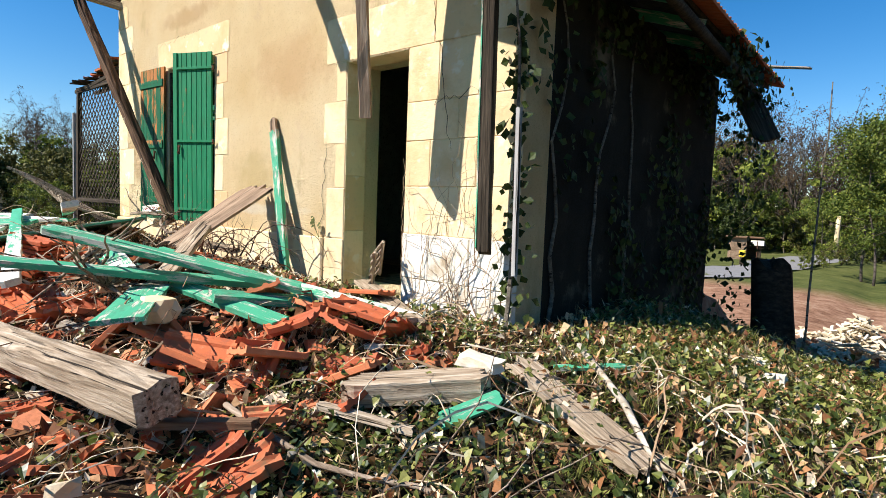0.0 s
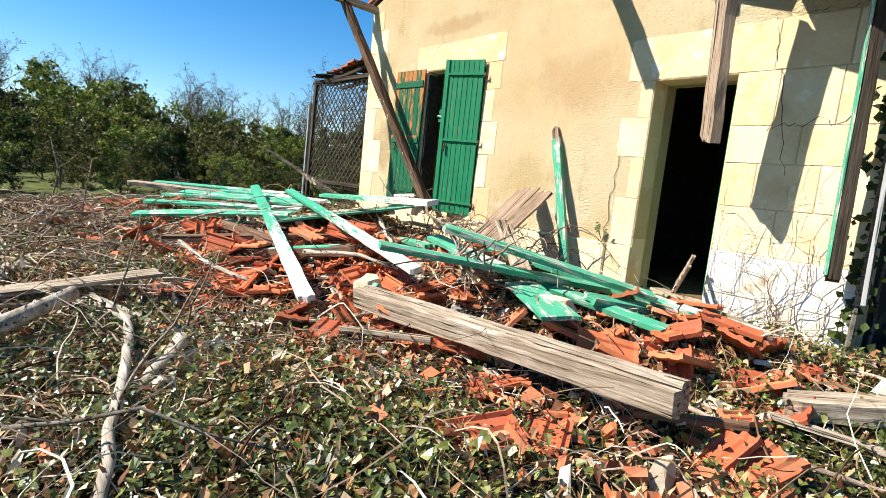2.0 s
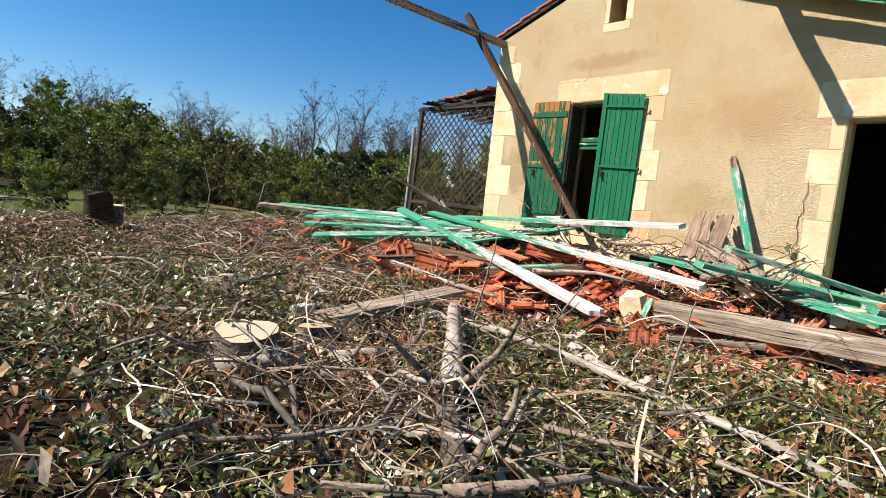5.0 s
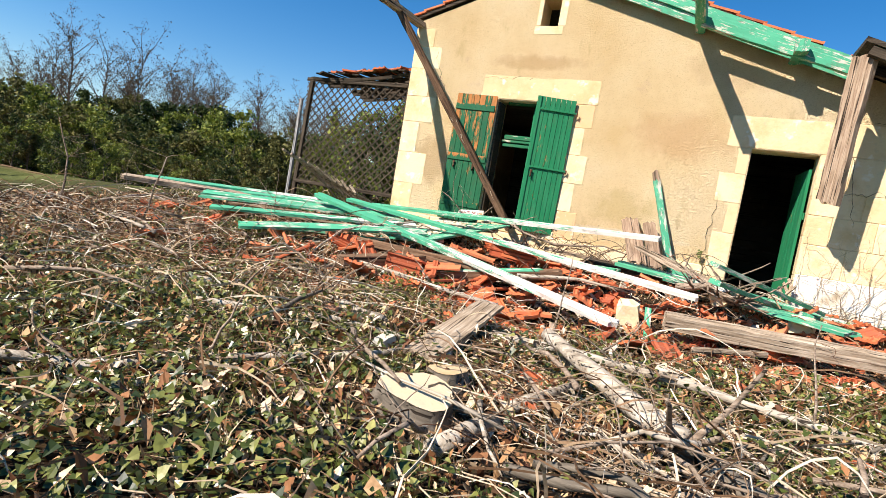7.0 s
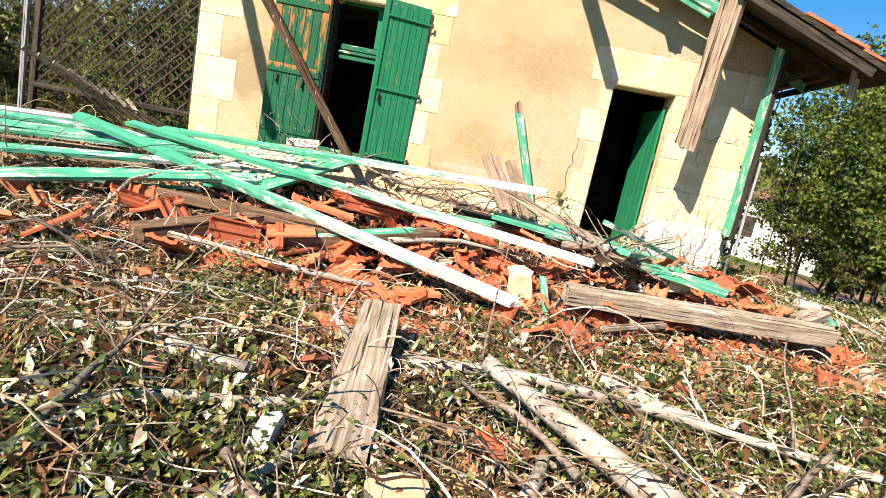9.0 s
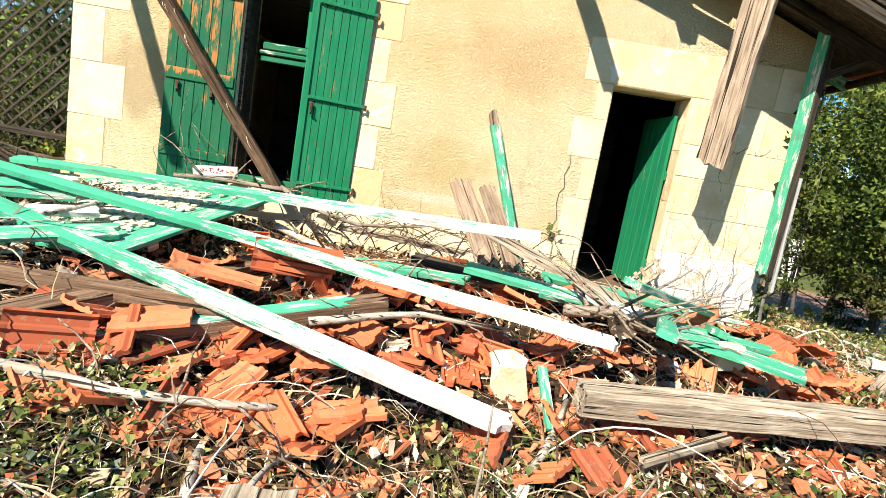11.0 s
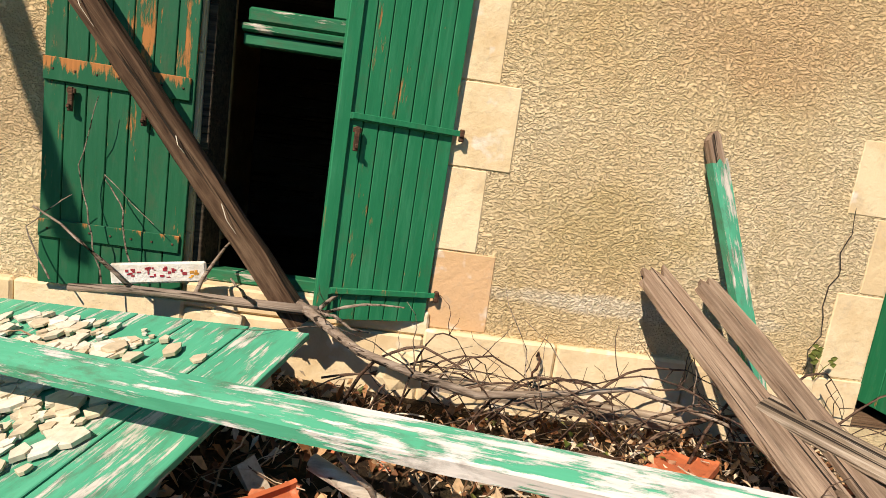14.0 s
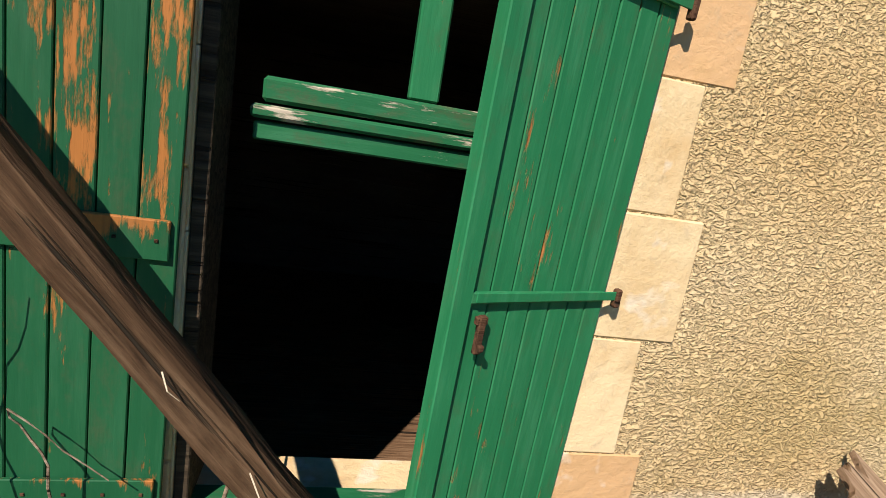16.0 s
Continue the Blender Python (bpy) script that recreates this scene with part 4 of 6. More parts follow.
plank("heap_board", (-6.4, 2.3, 0.92), (-4.7, 1.75, 0.86), 0.16, 0.05, DARKWOOD, "dark board in the heap", "plank", 10, 0.06)
plank("heap_board", (-5.95, 1.95, 0.98), (-4.6, 1.60, 0.90), 0.15, 0.045, PLANKPALE, "pale green board in the heap", "plank", 12, 0.06)
plank("heap_board", (-5.9, 2.9, 1.22), (-4.35, 1.7, 0.80), 0.16, 0.04, GREYWOOD, "pale bare board sliding off the heap", "plank", 12, 0.12)
plank("heap_board", (-5.4, 1.75, 0.92), (-3.3, 2.05, 0.68), 0.13, 0.04, PLANKGREEN, "green board in the heap before the doorway", "plank", 12, 0.05)
plank("heap_board", (-5.3, 2.1, 0.98), (-2.85, 2.85, 0.66), 0.14, 0.04, PLANKPALE, "green board with bare patches before the doorway", "plank", 12, 0.05)
plank("heap_board", (-3.88, 1.86, 0.80), (-3.50, 3.15, 0.62), 0.14, 0.06, PLANKGREEN, "green board before the doorway", "plank", 12, 0.05)
plank("heap_board", (-4.24, 3.55, 0.72), (-2.80, 2.72, 0.68), 0.17, 0.03, GREYWOOD, "bare grey board before the doorway", "plank", 0, 0.05)
plank("heap_board", (-4.45, 1.72, 0.80), (-3.60, 1.20, 0.76), 0.26, 0.03, PLANKGREEN, "broad short green board on the tiles", "plank", 5, 0.02)
plank("heap_board", (-5.42, 0.95, 0.62), (-5.36, 0.62, 0.36), 0.06, 0.03, PLANKGREEN, "short green board standing in the rubble", "plank", 0, 0.02)
plank("heap_board", (-4.95, 0.35, 0.40), (-4.3, 0.72, 0.46), 0.06, 0.05, GREYWOOD, "short grey lath beside the beam", "plank", 0, 0.03)
plank("pale_board", (-2.10, 2.85, 0.56), (-1.04, 2.30, 0.38), 0.20, 0.04, GREYWOOD, "split weathered board on the grass", "plank", 0, 0.14, cols=7)
plank("wood_block", (-2.50, 1.85, 0.49), (-1.90, 2.40, 0.55), 0.20, 0.13, GREYWOOD, "broken weathered beam end with pale top", "beam", 0, 0.12, cols=6)
plank("pale_board", (-2.50, 1.70, 0.46), (-1.98, 1.86, 0.43), 0.06, 0.03, GREYWOOD, "narrow pale lath in the rubble", "plank", 0, 0.03)
plank("green_fragment", (-1.98, 1.98, 0.43), (-1.82, 2.32, 0.52), 0.10, 0.02, PLANKGREEN, "broken piece of green board", "plank", 20, 0.06)
plank("green_fragment", (-1.84, 2.86, 0.55), (-1.52, 3.24, 0.55), 0.08, 0.02, PLANKGREEN, "broken piece of green board on the grass", "plank", 0, 0.05)
plank("brown_board", (-2.95, 1.05, 0.42), (-2.45, 1.35, 0.48), 0.06, 0.04, BROWNWOOD, "short brown stick of timber", "plank", 0, 0.03)


def build_sign():
    s = tagged(new("sign_board"), "white enamel board with flaking red marks on the window sill", "sign")
    m = align((-8.86, 3.40, 1.235), (-8.42, 3.50, 1.285), 88)
    bm = bmesh.new()
    add_box(bm, (0, -0.055, -0.012), (0.45, 0.055, 0.012), 0.010)
    b = part("board", bm, WHITEWASH, s, "chipped white board")
    r = random.Random(6)
    bm = bmesh.new()
    for i in range(26):
        x, y = r.uniform(0.07, 0.34), r.uniform(-0.025, 0.025)
        add_box(bm, (x, y, 0.0122), (x + r.uniform(0.006, 0.022), y + r.uniform(0.004, 0.016), 0.0145))
    part("red_marks", bm, REDPAINT, s, "flaking dark red paint marks")
    bm = bmesh.new()
    for i in range(6):
        x, y = r.uniform(0.35, 0.40), r.uniform(-0.03, 0.02)
        add_box(bm, (x, y, 0.0122), (x + r.uniform(0.01, 0.022), y + r.uniform(0.006, 0.014), 0.0145))
    part("orange_marks", bm, RUSTPAINT, s, "orange rust marks")
    s.matrix_world = m


REDPAINT = m_paint("flaking_red_paint", (0.28, 0.02, 0.03), (0.7, 0.62, 0.5), 0.3)
RUSTPAINT = m_paint("orange_paint", (0.65, 0.28, 0.03), (0.7, 0.62, 0.5), 0.3)
build_sign()


CHALK = m_stone("dirty_chalk", (0.66, 0.60, 0.48))


def rock(name, c, size, mat, label, category="stone", seed=1, rot=0):
    bm = bmesh.new()
    bmesh.ops.create_icosphere(bm, subdivisions=2, radius=1.0)
    r = random.Random(seed)
    off = Vector((r.uniform(0, 50), 0, 0))
    for v in bm.verts:
        q = Vector([max(-0.58, min(0.58, k)) for k in v.co]) * 1.2
        v.co = Vector((q.x * size[0], q.y * size[1], q.z * size[2])) * (1 + 0.45 * noise.noise(v.co * 1.7 + off))
    ob = part(name, bm, mat)
    ob.matrix_world = pose(*c, r.uniform(-12, 12), r.uniform(-12, 12), rot)
    return tagged(ob, label, category)


rock("stone_block", (-5.60, 1.00, 0.50), (0.15, 0.12, 0.20), STONE, "pale broken limestone block in the rubble", seed=2)
rock("stone_block", (-2.54, 0.66, 0.36), (0.05, 0.07, 0.12), CHALK, "white wedge of broken plaster", seed=3)
rock("stone_block", (-0.90, 4.15, 0.40), (0.09, 0.07, 0.07), CHALK, "white stone on the grass", seed=4)
rock("stone_block", (-1.08, 4.6, 0.38), (0.14, 0.06, 0.06), CHALK, "white stone on the grass", seed=5)
rock("stone_block", (-6.85, -2.03, 0.37), (0.06, 0.13, 0.05), CHALK, "white lump of plaster on the ivy", seed=6)
rock("stone_block", (-8.25, 3.32, 1.08), (0.13, 0.09, 0.08), STONE, "broken limestone block below the window", seed=7)
rock("stone_block", (-7.35, 3.2, 1.0), (0.13, 0.12, 0.09), STONE, "broken limestone block below the window", seed=8)
rock("stone_block", (-3.95, 1.55, 0.72), (0.16, 0.12, 0.12), STONE, "broken stone in the heap", seed=9)
rock("stone_block", (-4.75, 1.55, 0.82), (0.13, 0.10, 0.10), STONE, "broken stone in the heap", seed=10)
rock("stone_block", (-2.05, 2.45, 0.62), (0.16, 0.08, 0.05), CHALK, "white stone on the broken beam end", seed=12)


# ---- loose roof tiles ----
def scatter_tiles():
    r = random.Random(21)
    spots = [(-3.70, 0.75), (-3.50, 0.62), (-4.70, 0.69), (-7.33, 0.18), (-2.53, 1.26), (-2.64, 2.12), (-2.60, 2.57), (-2.45, 2.5), (-7.84, 0.05), (-7.1, 0.45), (-6.97, -0.45), (-6.85, -0.3), (-5.91, -1.63), (-5.82, -2.08), (-4.61, 0.82), (-3.68, 0.68), (-3.18, 0.10), (-2.95, 0.22), (-2.27, 1.04), (-7.47, 0.02), (-1.65, 1.41), (-2.3, 1.1), (-2.75, 1.4), (-3.05, 0.45), (-10.4, -0.57), (-9.98, -0.69), (-6.3, 0.05), (-6.5, -0.2)]
    n = 0
    for i in range(195):
        if i < len(spots):
            x, y = spots[i]
            lift = 0.02
        else:
            u = r.random() if i < 175 else 2.0
            if u > 1.0:
                x, y, lift = r.uniform(-8.4, -5.4), r.uniform(0.2, 2.3), r.uniform(0.02, 0.10)
            elif u < 0.62:
                x = r.uniform(-9.2, -2.4)
                y = r.gauss(1.45, 0.55) + (0.35 if x > -4.5 else 0)
                lift = r.uniform(0.0, 0.13)
            elif u < 0.85:
                x, y, lift = r.gauss(-6.6, 1.1), r.gauss(0.75, 0.5), r.uniform(0, 0.06)
            else:
                x, y, lift = r.gauss(-11.0, 1.0), r.gauss(0.1, 0.6), r.uniform(0, 0.05)
            y = min(y, 3.0)
            x = min(x, -1.9)
            if x < -8.0 and y > 0.9:
                y = r.uniform(-0.3, 0.6)
        ob = new("roof_tile", r.choice(TILES[:4]) if r.random() < 0.7 else r.choice(TILES[4:]))
        tilt = 15 if i >= 175 else 22 if i >= len(spots) else 9
        ob.matrix_world = pose(x, y, ground_z(x, y) + 0.02 + lift, r.gauss(0, tilt), r.gauss(0, tilt), r.uniform(0, 360))
        tagged(ob, "broken orange clay roof tile lying in the rubble", "roof tile", "fallen roof tiles")
    for i in range(4):
        ob = new("roof_tile", TILES[0])
        ob.matrix_world = pose(-7.15 + 0.02 * i, 1.72, 0.80 + 0.045 * i, 6, 4, 8 + 3 * i)
        tagged(ob, "orange clay roof tile in a small stack", "roof tile", "fallen roof tiles")


scatter_tiles()
for _x, _y, _z, _rx, _ry, _rz, _k in ((-2.30, 1.22, 0.38, 8, -26, 62, 1), (-2.50, 1.14, 0.36, -10, -30, 74, 3), (-7.55, 1.30, 0.76, 4, 10, 15, 0), (-7.75, 0.72, 0.60, -6, 8, 200, 0), (-7.30, 1.62, 0.88, 80, 5, 20, 3)):
    ob = new("roof_tile", TILES[_k])
    ob.matrix_world = pose(_x, _y, _z, _rx, _ry, _rz)
    tagged(ob, "large orange clay roof tile tipped up in the rubble", "roof tile", "fallen roof tiles")


def build_weed():
    r = random.Random(17)
    w = tagged(new("weed"), "small green weed growing from the plinth", "plant")
    for i in range(7):
        a = r.uniform(0, 6.283)
        pts = [(0, 0, 0), (0.03 * math.cos(a), -0.02, 0.08), (0.07 * math.cos(a), -0.03, 0.13 + 0.03 * (i % 3))]
        v, f = tube(pts, 0.003, 0.0015, 4, r)
        part("stem", mesh_of("stem", v, f, IVY), IVY, w)
        p = pts[-1]
        for k in range(3):
            b = r.uniform(0, 6.283)
            q = (p[0] + 0.02 * math.cos(b), p[1] - 0.01, p[2] + 0.02 * math.sin(b))
            lv = [(q[0] - 0.02, q[1], q[2]), (q[0], q[1] - 0.012, q[2] - 0.014), (q[0] + 0.024, q[1], q[2] + 0.006), (q[0], q[1] - 0.004, q[2] + 0.016)]
            part("leaf", mesh_of("leaf", lv, [(0, 1, 2, 3)], IVY), IVY, w)
    w.location = (-4.98, 3.60, 1.08)


build_weed()


def shutter_vines():
    r = random.Random(19)
    for i, pts in enumerate(([(-8.95, 3.49, 1.1), (-9.0, 3.47, 1.4), (-9.08, 3.47, 1.75), (-9.0, 3.48, 2.1)], [(-8.8, 3.49, 1.2), (-8.85, 3.47, 1.55), (-8.95, 3.47, 1.72), (-8.7, 3.48, 1.5)], [(-9.2, 3.46, 1.15), (-9.35, 3.5, 1.4), (-9.1, 3.46, 1.6)])):
        path = []
        for a, b in zip(pts, pts[1:]):
            path += wander(a, b, 5, 0.015, r)[:-1]
        path.append(Vector(pts[-1]))
        v, f = tube(path, 0.005, 0.002, 5, r)
        tagged(part("dry_vine", mesh_of("dry_vine", v, f, TWIGBARK), TWIGBARK), "thin dry vine on the green shutter", "vine", "shutter vines")


shutter_vines()


def pole_fibres():
    r = random.Random(23)
    for i in range(7):
        u = r.uniform(0.12, 0.45)
        p = Vector((-7.90, 3.42, 1.10)).lerp(Vector((-10.78, 3.04, 4.95)), u) + Vector((r.uniform(-0.02, 0.05), -0.075, r.uniform(-0.02, 0.04)))
        L = r.uniform(0.06, 0.22)
        v, f = tube([p, p + Vector((0.25 * L, -0.02, -0.5 * L)), p + Vector((0.55 * L, 0.0, -0.95 * L))], 0.0025, 0.001, 3, r)
        ob = part("torn_fibre", mesh_of("torn_fibre", v, f, CHIP), CHIP, LEANING, "pale torn wood fibre")
        ob.matrix_parent_inverse = LEANING.matrix_world.inverted()


pole_fibres()


def whole_roof():
    """The tiling away from the edges, joined."""
    r = random.Random(51)
    src = TILES[0]
    base = [v.co.copy() for v in src.vertices]
    polys = [tuple(p.vertices) for p in src.polygons]
    ang = math.degrees(math.atan(SL))
    vs, fs = [], []
    for side, x0, x1 in ((1, RX + 0.15, -2.9), (-1, RX - 0.15, XL + 0.1)):
        x = x0
        while (x < x1) if side > 0 else (x > x1):
            y = YF + 0.72
            while y < YB + 0.25:
                m = pose(x, y, roof_z(x) + 0.075 + r.uniform(0, 0.012), 0, side * (ang - 4), r.uniform(-2, 2))
                b = len(vs)
                vs += [tuple(m @ c) for c in base]
                fs += [tuple(b + k for k in p) for p in polys]
                y += 0.235
            x += side * 0.36
    ob = part("tiling", mesh_of("tiling", vs, fs, TILE), TILE, ROOF, "weathered orange clay tiling")
    ob["kind"] = "stuff"


whole_roof()


# ---- logs, stumps and cut branches ----
def log(name, pts, r0, r1, label, mat=None, seed=1, n=9, category="log", amp=0.02, twigs=0):
    r = random.Random(seed)
    path = []
    for a, b in zip(pts, pts[1:]):
        k = max(2, int((Vector(b) - Vector(a)).length / 0.22))
        seg = wander(a, b, k, amp, r)
        path += seg[:-1]
    path.append(Vector(pts[-1]))
    v, f = tube(path, r0, r1, n, r)
    ob = new(name, mesh_of(name, v, f, mat or BARK, True))
    for _ in range(twigs):
        i = r.randrange(1, len(path))
        d = Vector((r.uniform(-1, 1), r.uniform(-1, 1), r.uniform(-0.1, 0.8))).normalized()
        tv, tf = tube(wander(path[i], path[i] + d * r.uniform(0.25, 0.8), 5, 0.03, r), r1 * 0.5, r1 * 0.18, 4, r)
        part("twig", mesh_of("twig", tv, tf, TWIGBARK, True), TWIGBARK, ob)
    return tagged(ob, label, category)


def on(x, y, h=0.05):
    return (x, y, ground_z(x, y) + h)


log("log", [(-5.95, -1.22, 0.53), (-5.5, -1.63, 0.44), (-4.95, -2.12, 0.34)], 0.048, 0.075, "pale barked log lying in the brushwood", seed=1)
log("branch", [on(-6.55, -1.05), on(-5.95, -0.80, 0.07), on(-5.46, -0.62, 0.06)], 0.028, 0.022, "short pale branch on the ivy", seed=2, category="branch", twigs=5)
log("branch", [on(-9.0, -2.08), on(-7.8, -1.45), on(-7.1, -1.6)], 0.030, 0.018, "bare branch on the ivy", seed=3, category="branch", twigs=4)
log("log", [on(-7.55, -1.55, 0.04), on(-7.12, -1.62, 0.05)], 0.045, 0.04, "short pale log on the ivy", seed=4)
log("branch", [on(-8.4, -4.2), on(-7.6, -3.6), on(-7.15, -2.9), on(-6.66, -1.98, 0.06)], 0.030, 0.022, "long thin branch on the ivy", seed=5, category="branch", twigs=4)
log("log", [on(-5.1, -2.0, 0.10), on(-4.8, -2.3, 0.08), on(-4.3, -2.7, 0.05)], 0.07, 0.06, "mossy brown log in the brushwood", seed=6, twigs=6, mat=TREEBARK)
log("branch", [on(-6.42, -1.05, 0.08), on(-5.7, -0.92, 0.12), on(-4.5, -1.15, 0.10), on(-3.7, -1.32, 0.08), on(-3.15, -1.5, 0.04)], 0.036, 0.022, "long pale branch across the brushwood", seed=7, category="branch", twigs=6)
log("branch", [on(-8.2, -2.45), on(-7.3, -2.0), on(-6.55, -1.62)], 0.028, 0.02, "bare branch on the brushwood", seed=8, category="branch", twigs=3)
log("branch", [on(-5.75, -0.15), on(-5.45, 0.4), on(-5.22, 0.95, 0.07)], 0.028, 0.018, "pale branch beside the beam", seed=9, category="branch")
log("stub", [on(-5.17, -0.70, 0.10), on(-4.85, -0.85, 0.05), on(-4.55, -1.04, 0.04)], 0.05, 0.035, "pale broken log end", seed=10)
log("branch", [on(-6.29, -2.32), on(-6.7, -1.1, 0.08), on(-7.09, -0.05)], 0.040, 0.025, "pale branch on the brushwood", seed=11, category="branch", twigs=3)
log("log", [on(-5.95, -3.05, 0.05), on(-5.83, -2.52, 0.05)], 0.05, 0.045, "short cut log in the brushwood", seed=12)
log("branch", [on(-5.85, -2.35), on(-5.61, -1.60, 0.08)], 0.035, 0.028, "short pale branch in the brushwood", seed=13, category="branch")
log("branch", [on(-1.85, 3.24, 0.10), on(-1.34, 2.68, 0.12), on(-0.94, 2.25, 0.06)], 0.022, 0.016, "bare branch on the grass", seed=14, category="branch", twigs=2)
log("branch", [on(-2.87, 1.43, 0.10), on(-2.16, 1.44, 0.08), on(-1.75, 1.63, 0.06), on(-1.2, 1.7, 0.05)], 0.015, 0.010, "thin twisted branch on the rubble", seed=15, category="branch", twigs=5, mat=TWIGBARK)
log("branch", [(-7.9, 3.35, 1.22), (-7.55, 3.1, 1.10), (-7.0, 2.95, 1.02), (-6.3, 3.0, 1.12), (-5.8, 2.8, 1.05)], 0.026, 0.008, "mossy bramble branch along the heap", seed=16, category="branch", twigs=12, mat=TWIGBARK)
log("branch", [(-9.0, 3.3, 1.17), (-8.4, 3.3, 1.20), (-7.8, 3.32, 1.20)], 0.020, 0.026, "mossy branch under the window", seed=17, category="branch", twigs=6, mat=TWIGBARK)
log("branch", [(-7.6, 2.35, 0.98), (-7.1, 2.1, 0.90), (-6.4, 1.75, 0.82)], 0.030, 0.022, "lichened grey branch in the heap", seed=18, category="branch", twigs=5)
log("branch", [(-6.9, 0.95, 0.66), (-6.2, 1.25, 0.74), (-5.6, 1.28, 0.72)], 0.028, 0.016, "pale branch on the tiles", seed=19, category="branch", twigs=4)
log("branch", [on(-8.6, 0.1, 0.1), on(-7.6, 0.1, 0.12), on(-6.8, 0.4, 0.1)], 0.030, 0.022, "pale branch below the green timber", seed=20, category="branch", twigs=4)
log("branch", [(-8.8, 1.9, 1.02), (-9.2, 0.6, 0.8), (-9.0, -0.2, 0.55)], 0.022, 0.012, "bare branch over the fanned planks", seed=21, category="branch", twigs=4)
log("root_tangle", [(-5.2, 1.55, 0.86), (-4.9, 1.4, 0.95), (-4.6, 1.5, 0.80)], 0.045, 0.03, "tangled roots on the heap", seed=22, category="roots", twigs=26, mat=TWIGBARK)
log("standing_twig", [on(-0.92, 5.76, 0), on(-0.9, 5.8, 1.2), on(-0.88, 5.8, 2.4)], 0.012, 0.005, "thin bare sapling standing in the grass", seed=23, category="sapling", mat=TREEBARK, n=5, twigs=3)
log("bare_shrub", [on(-11.4, -0.6, 0), on(-11.3, -0.55, 0.5), on(-11.2, -0.5, 0.9)], 0.015, 0.006, "bare shrub on the heap", seed=24, category="shrub", twigs=12, mat=TWIGBARK)
log("bare_shrub", [on(-12.6, -0.9, 0), on(-12.7, -0.8, 0.6), on(-12.8, -0.9, 1.1)], 0.016, 0.006, "bare shrub on the heap", seed=25, category="shrub", twigs=14, mat=TWIGBARK)


def brush_branches():
    """Gnarled cut branches lying across one another in the brushwood."""
    r = random.Random(61)
    for i in range(52):
        if i < 30:
            x, y = r.gauss(-5.0, 0.75), r.gauss(-2.5, 0.5)
        else:
            x, y = r.gauss(-10.2, 1.3), r.gauss(-1.2, 1.0)
        a, L, h = r.uniform(0, 6.283), r.uniform(0.5, 1.3), r.uniform(0.04, 0.22)
        b = a + r.uniform(-0.7, 0.7)
        p = Vector(on(x, y, h))
        q = Vector(on(x + math.cos(a) * L * 0.5, y + math.sin(a) * L * 0.5, h + r.uniform(-0.02, 0.14)))
        e = Vector(on(x + math.cos(a) * L * 0.5 + math.cos(b) * L * 0.5, y + math.sin(a) * L * 0.5 + math.sin(b) * L * 0.5, r.uniform(0.03, 0.2)))
        t = r.uniform(0.009, 0.026)
        mat, kind = ((TWIGBARK, "brown barked"), (BARK, "pale barked"), (TREEBARK, "dark mossy"))[r.choice((0, 0, 1, 2))]
        ob = log("branch", [p, q, e], t, t * 0.45, kind + " crooked branch in the brushwood tangle", mat, 300 + i, 6, "branch", 0.025, r.randint(2, 5))
        ob["group"] = "brushwood branches"


brush_branches()


# near-black bark; on the tall stump it paints in the house's shadow
DARKBARK = m_wood("near_black_bark", (0.015, 0.01, 0.007), (0.045, 0.028, 0.018), (0.10, 0.065, 0.04), 0.5)


def stump(x, y, rad, h, label, seed, dark=False):
    r = random.Random(seed)
    s = tagged(new("tree_stump"), label, "stump")
    n = 18
    ph = r.uniform(0, 6)
    rr = [rad * (1 + 0.12 * math.sin(3 * 6.283 * i / n + ph) + r.uniform(-0.05, 0.05)) for i in range(n)]
    vs, fs = [], []
    for j, (z, k) in enumerate(((-0.25, 1.45), (0.05, 1.15), (h * 0.6, 1.0), (h, 0.97))):
        for i in range(n):
            a = 6.283 * i / n
            vs.append((math.cos(a) * rr[i] * k, math.sin(a) * rr[i] * k, z + (r.uniform(-0.3, 0.12) * h * 0.35 if dark and j == 3 else 0)))
    for j in range(3):
        for i in range(n):
            i2 = (i + 1) % n
            fs.append((j * n + i, j * n + i2, (j + 1) * n + i2, (j + 1) * n + i))
    part("bark", mesh_of("bark", vs, fs, DARKBARK if dark else TREEBARK, True), TREEBARK, s)
    tv = [(0, 0, h + 0.004)] + [(v[0] * 0.985, v[1] * 0.985, v[2] + 0.003) for v in vs[3 * n:]]
    part("cut_face", mesh_of("cut_face", tv, [(0, 1 + i, 1 + (i + 1) % n) for i in range(n)], DARKBARK if dark else CUTWOOD), CUTWOOD, s, "sawn pale wood")
    s.matrix_world = pose(x, y, ground_z(x, y), r.uniform(-6, 6), r.uniform(-6, 6), r.uniform(0, 360))


stump(-6.20, -2.76, 0.20, 0.16, "sawn tree stump with a pale cut face among dry grass", 1)
stump(-6.25, -2.25, 0.125, 0.12, "low sawn stump beside the grey board", 2)
stump(-11.75, -2.60, 0.17, 0.50, "dark split stump on the cleared ground", 4, True)
stump(-11.95, -2.35, 0.09, 0.34, "small sawn stump on the cleared ground", 5)
stump(-1.46, 8.2, 0.24, 1.58, "tall dark stump beside the house, shade put into its bark", 6, True)


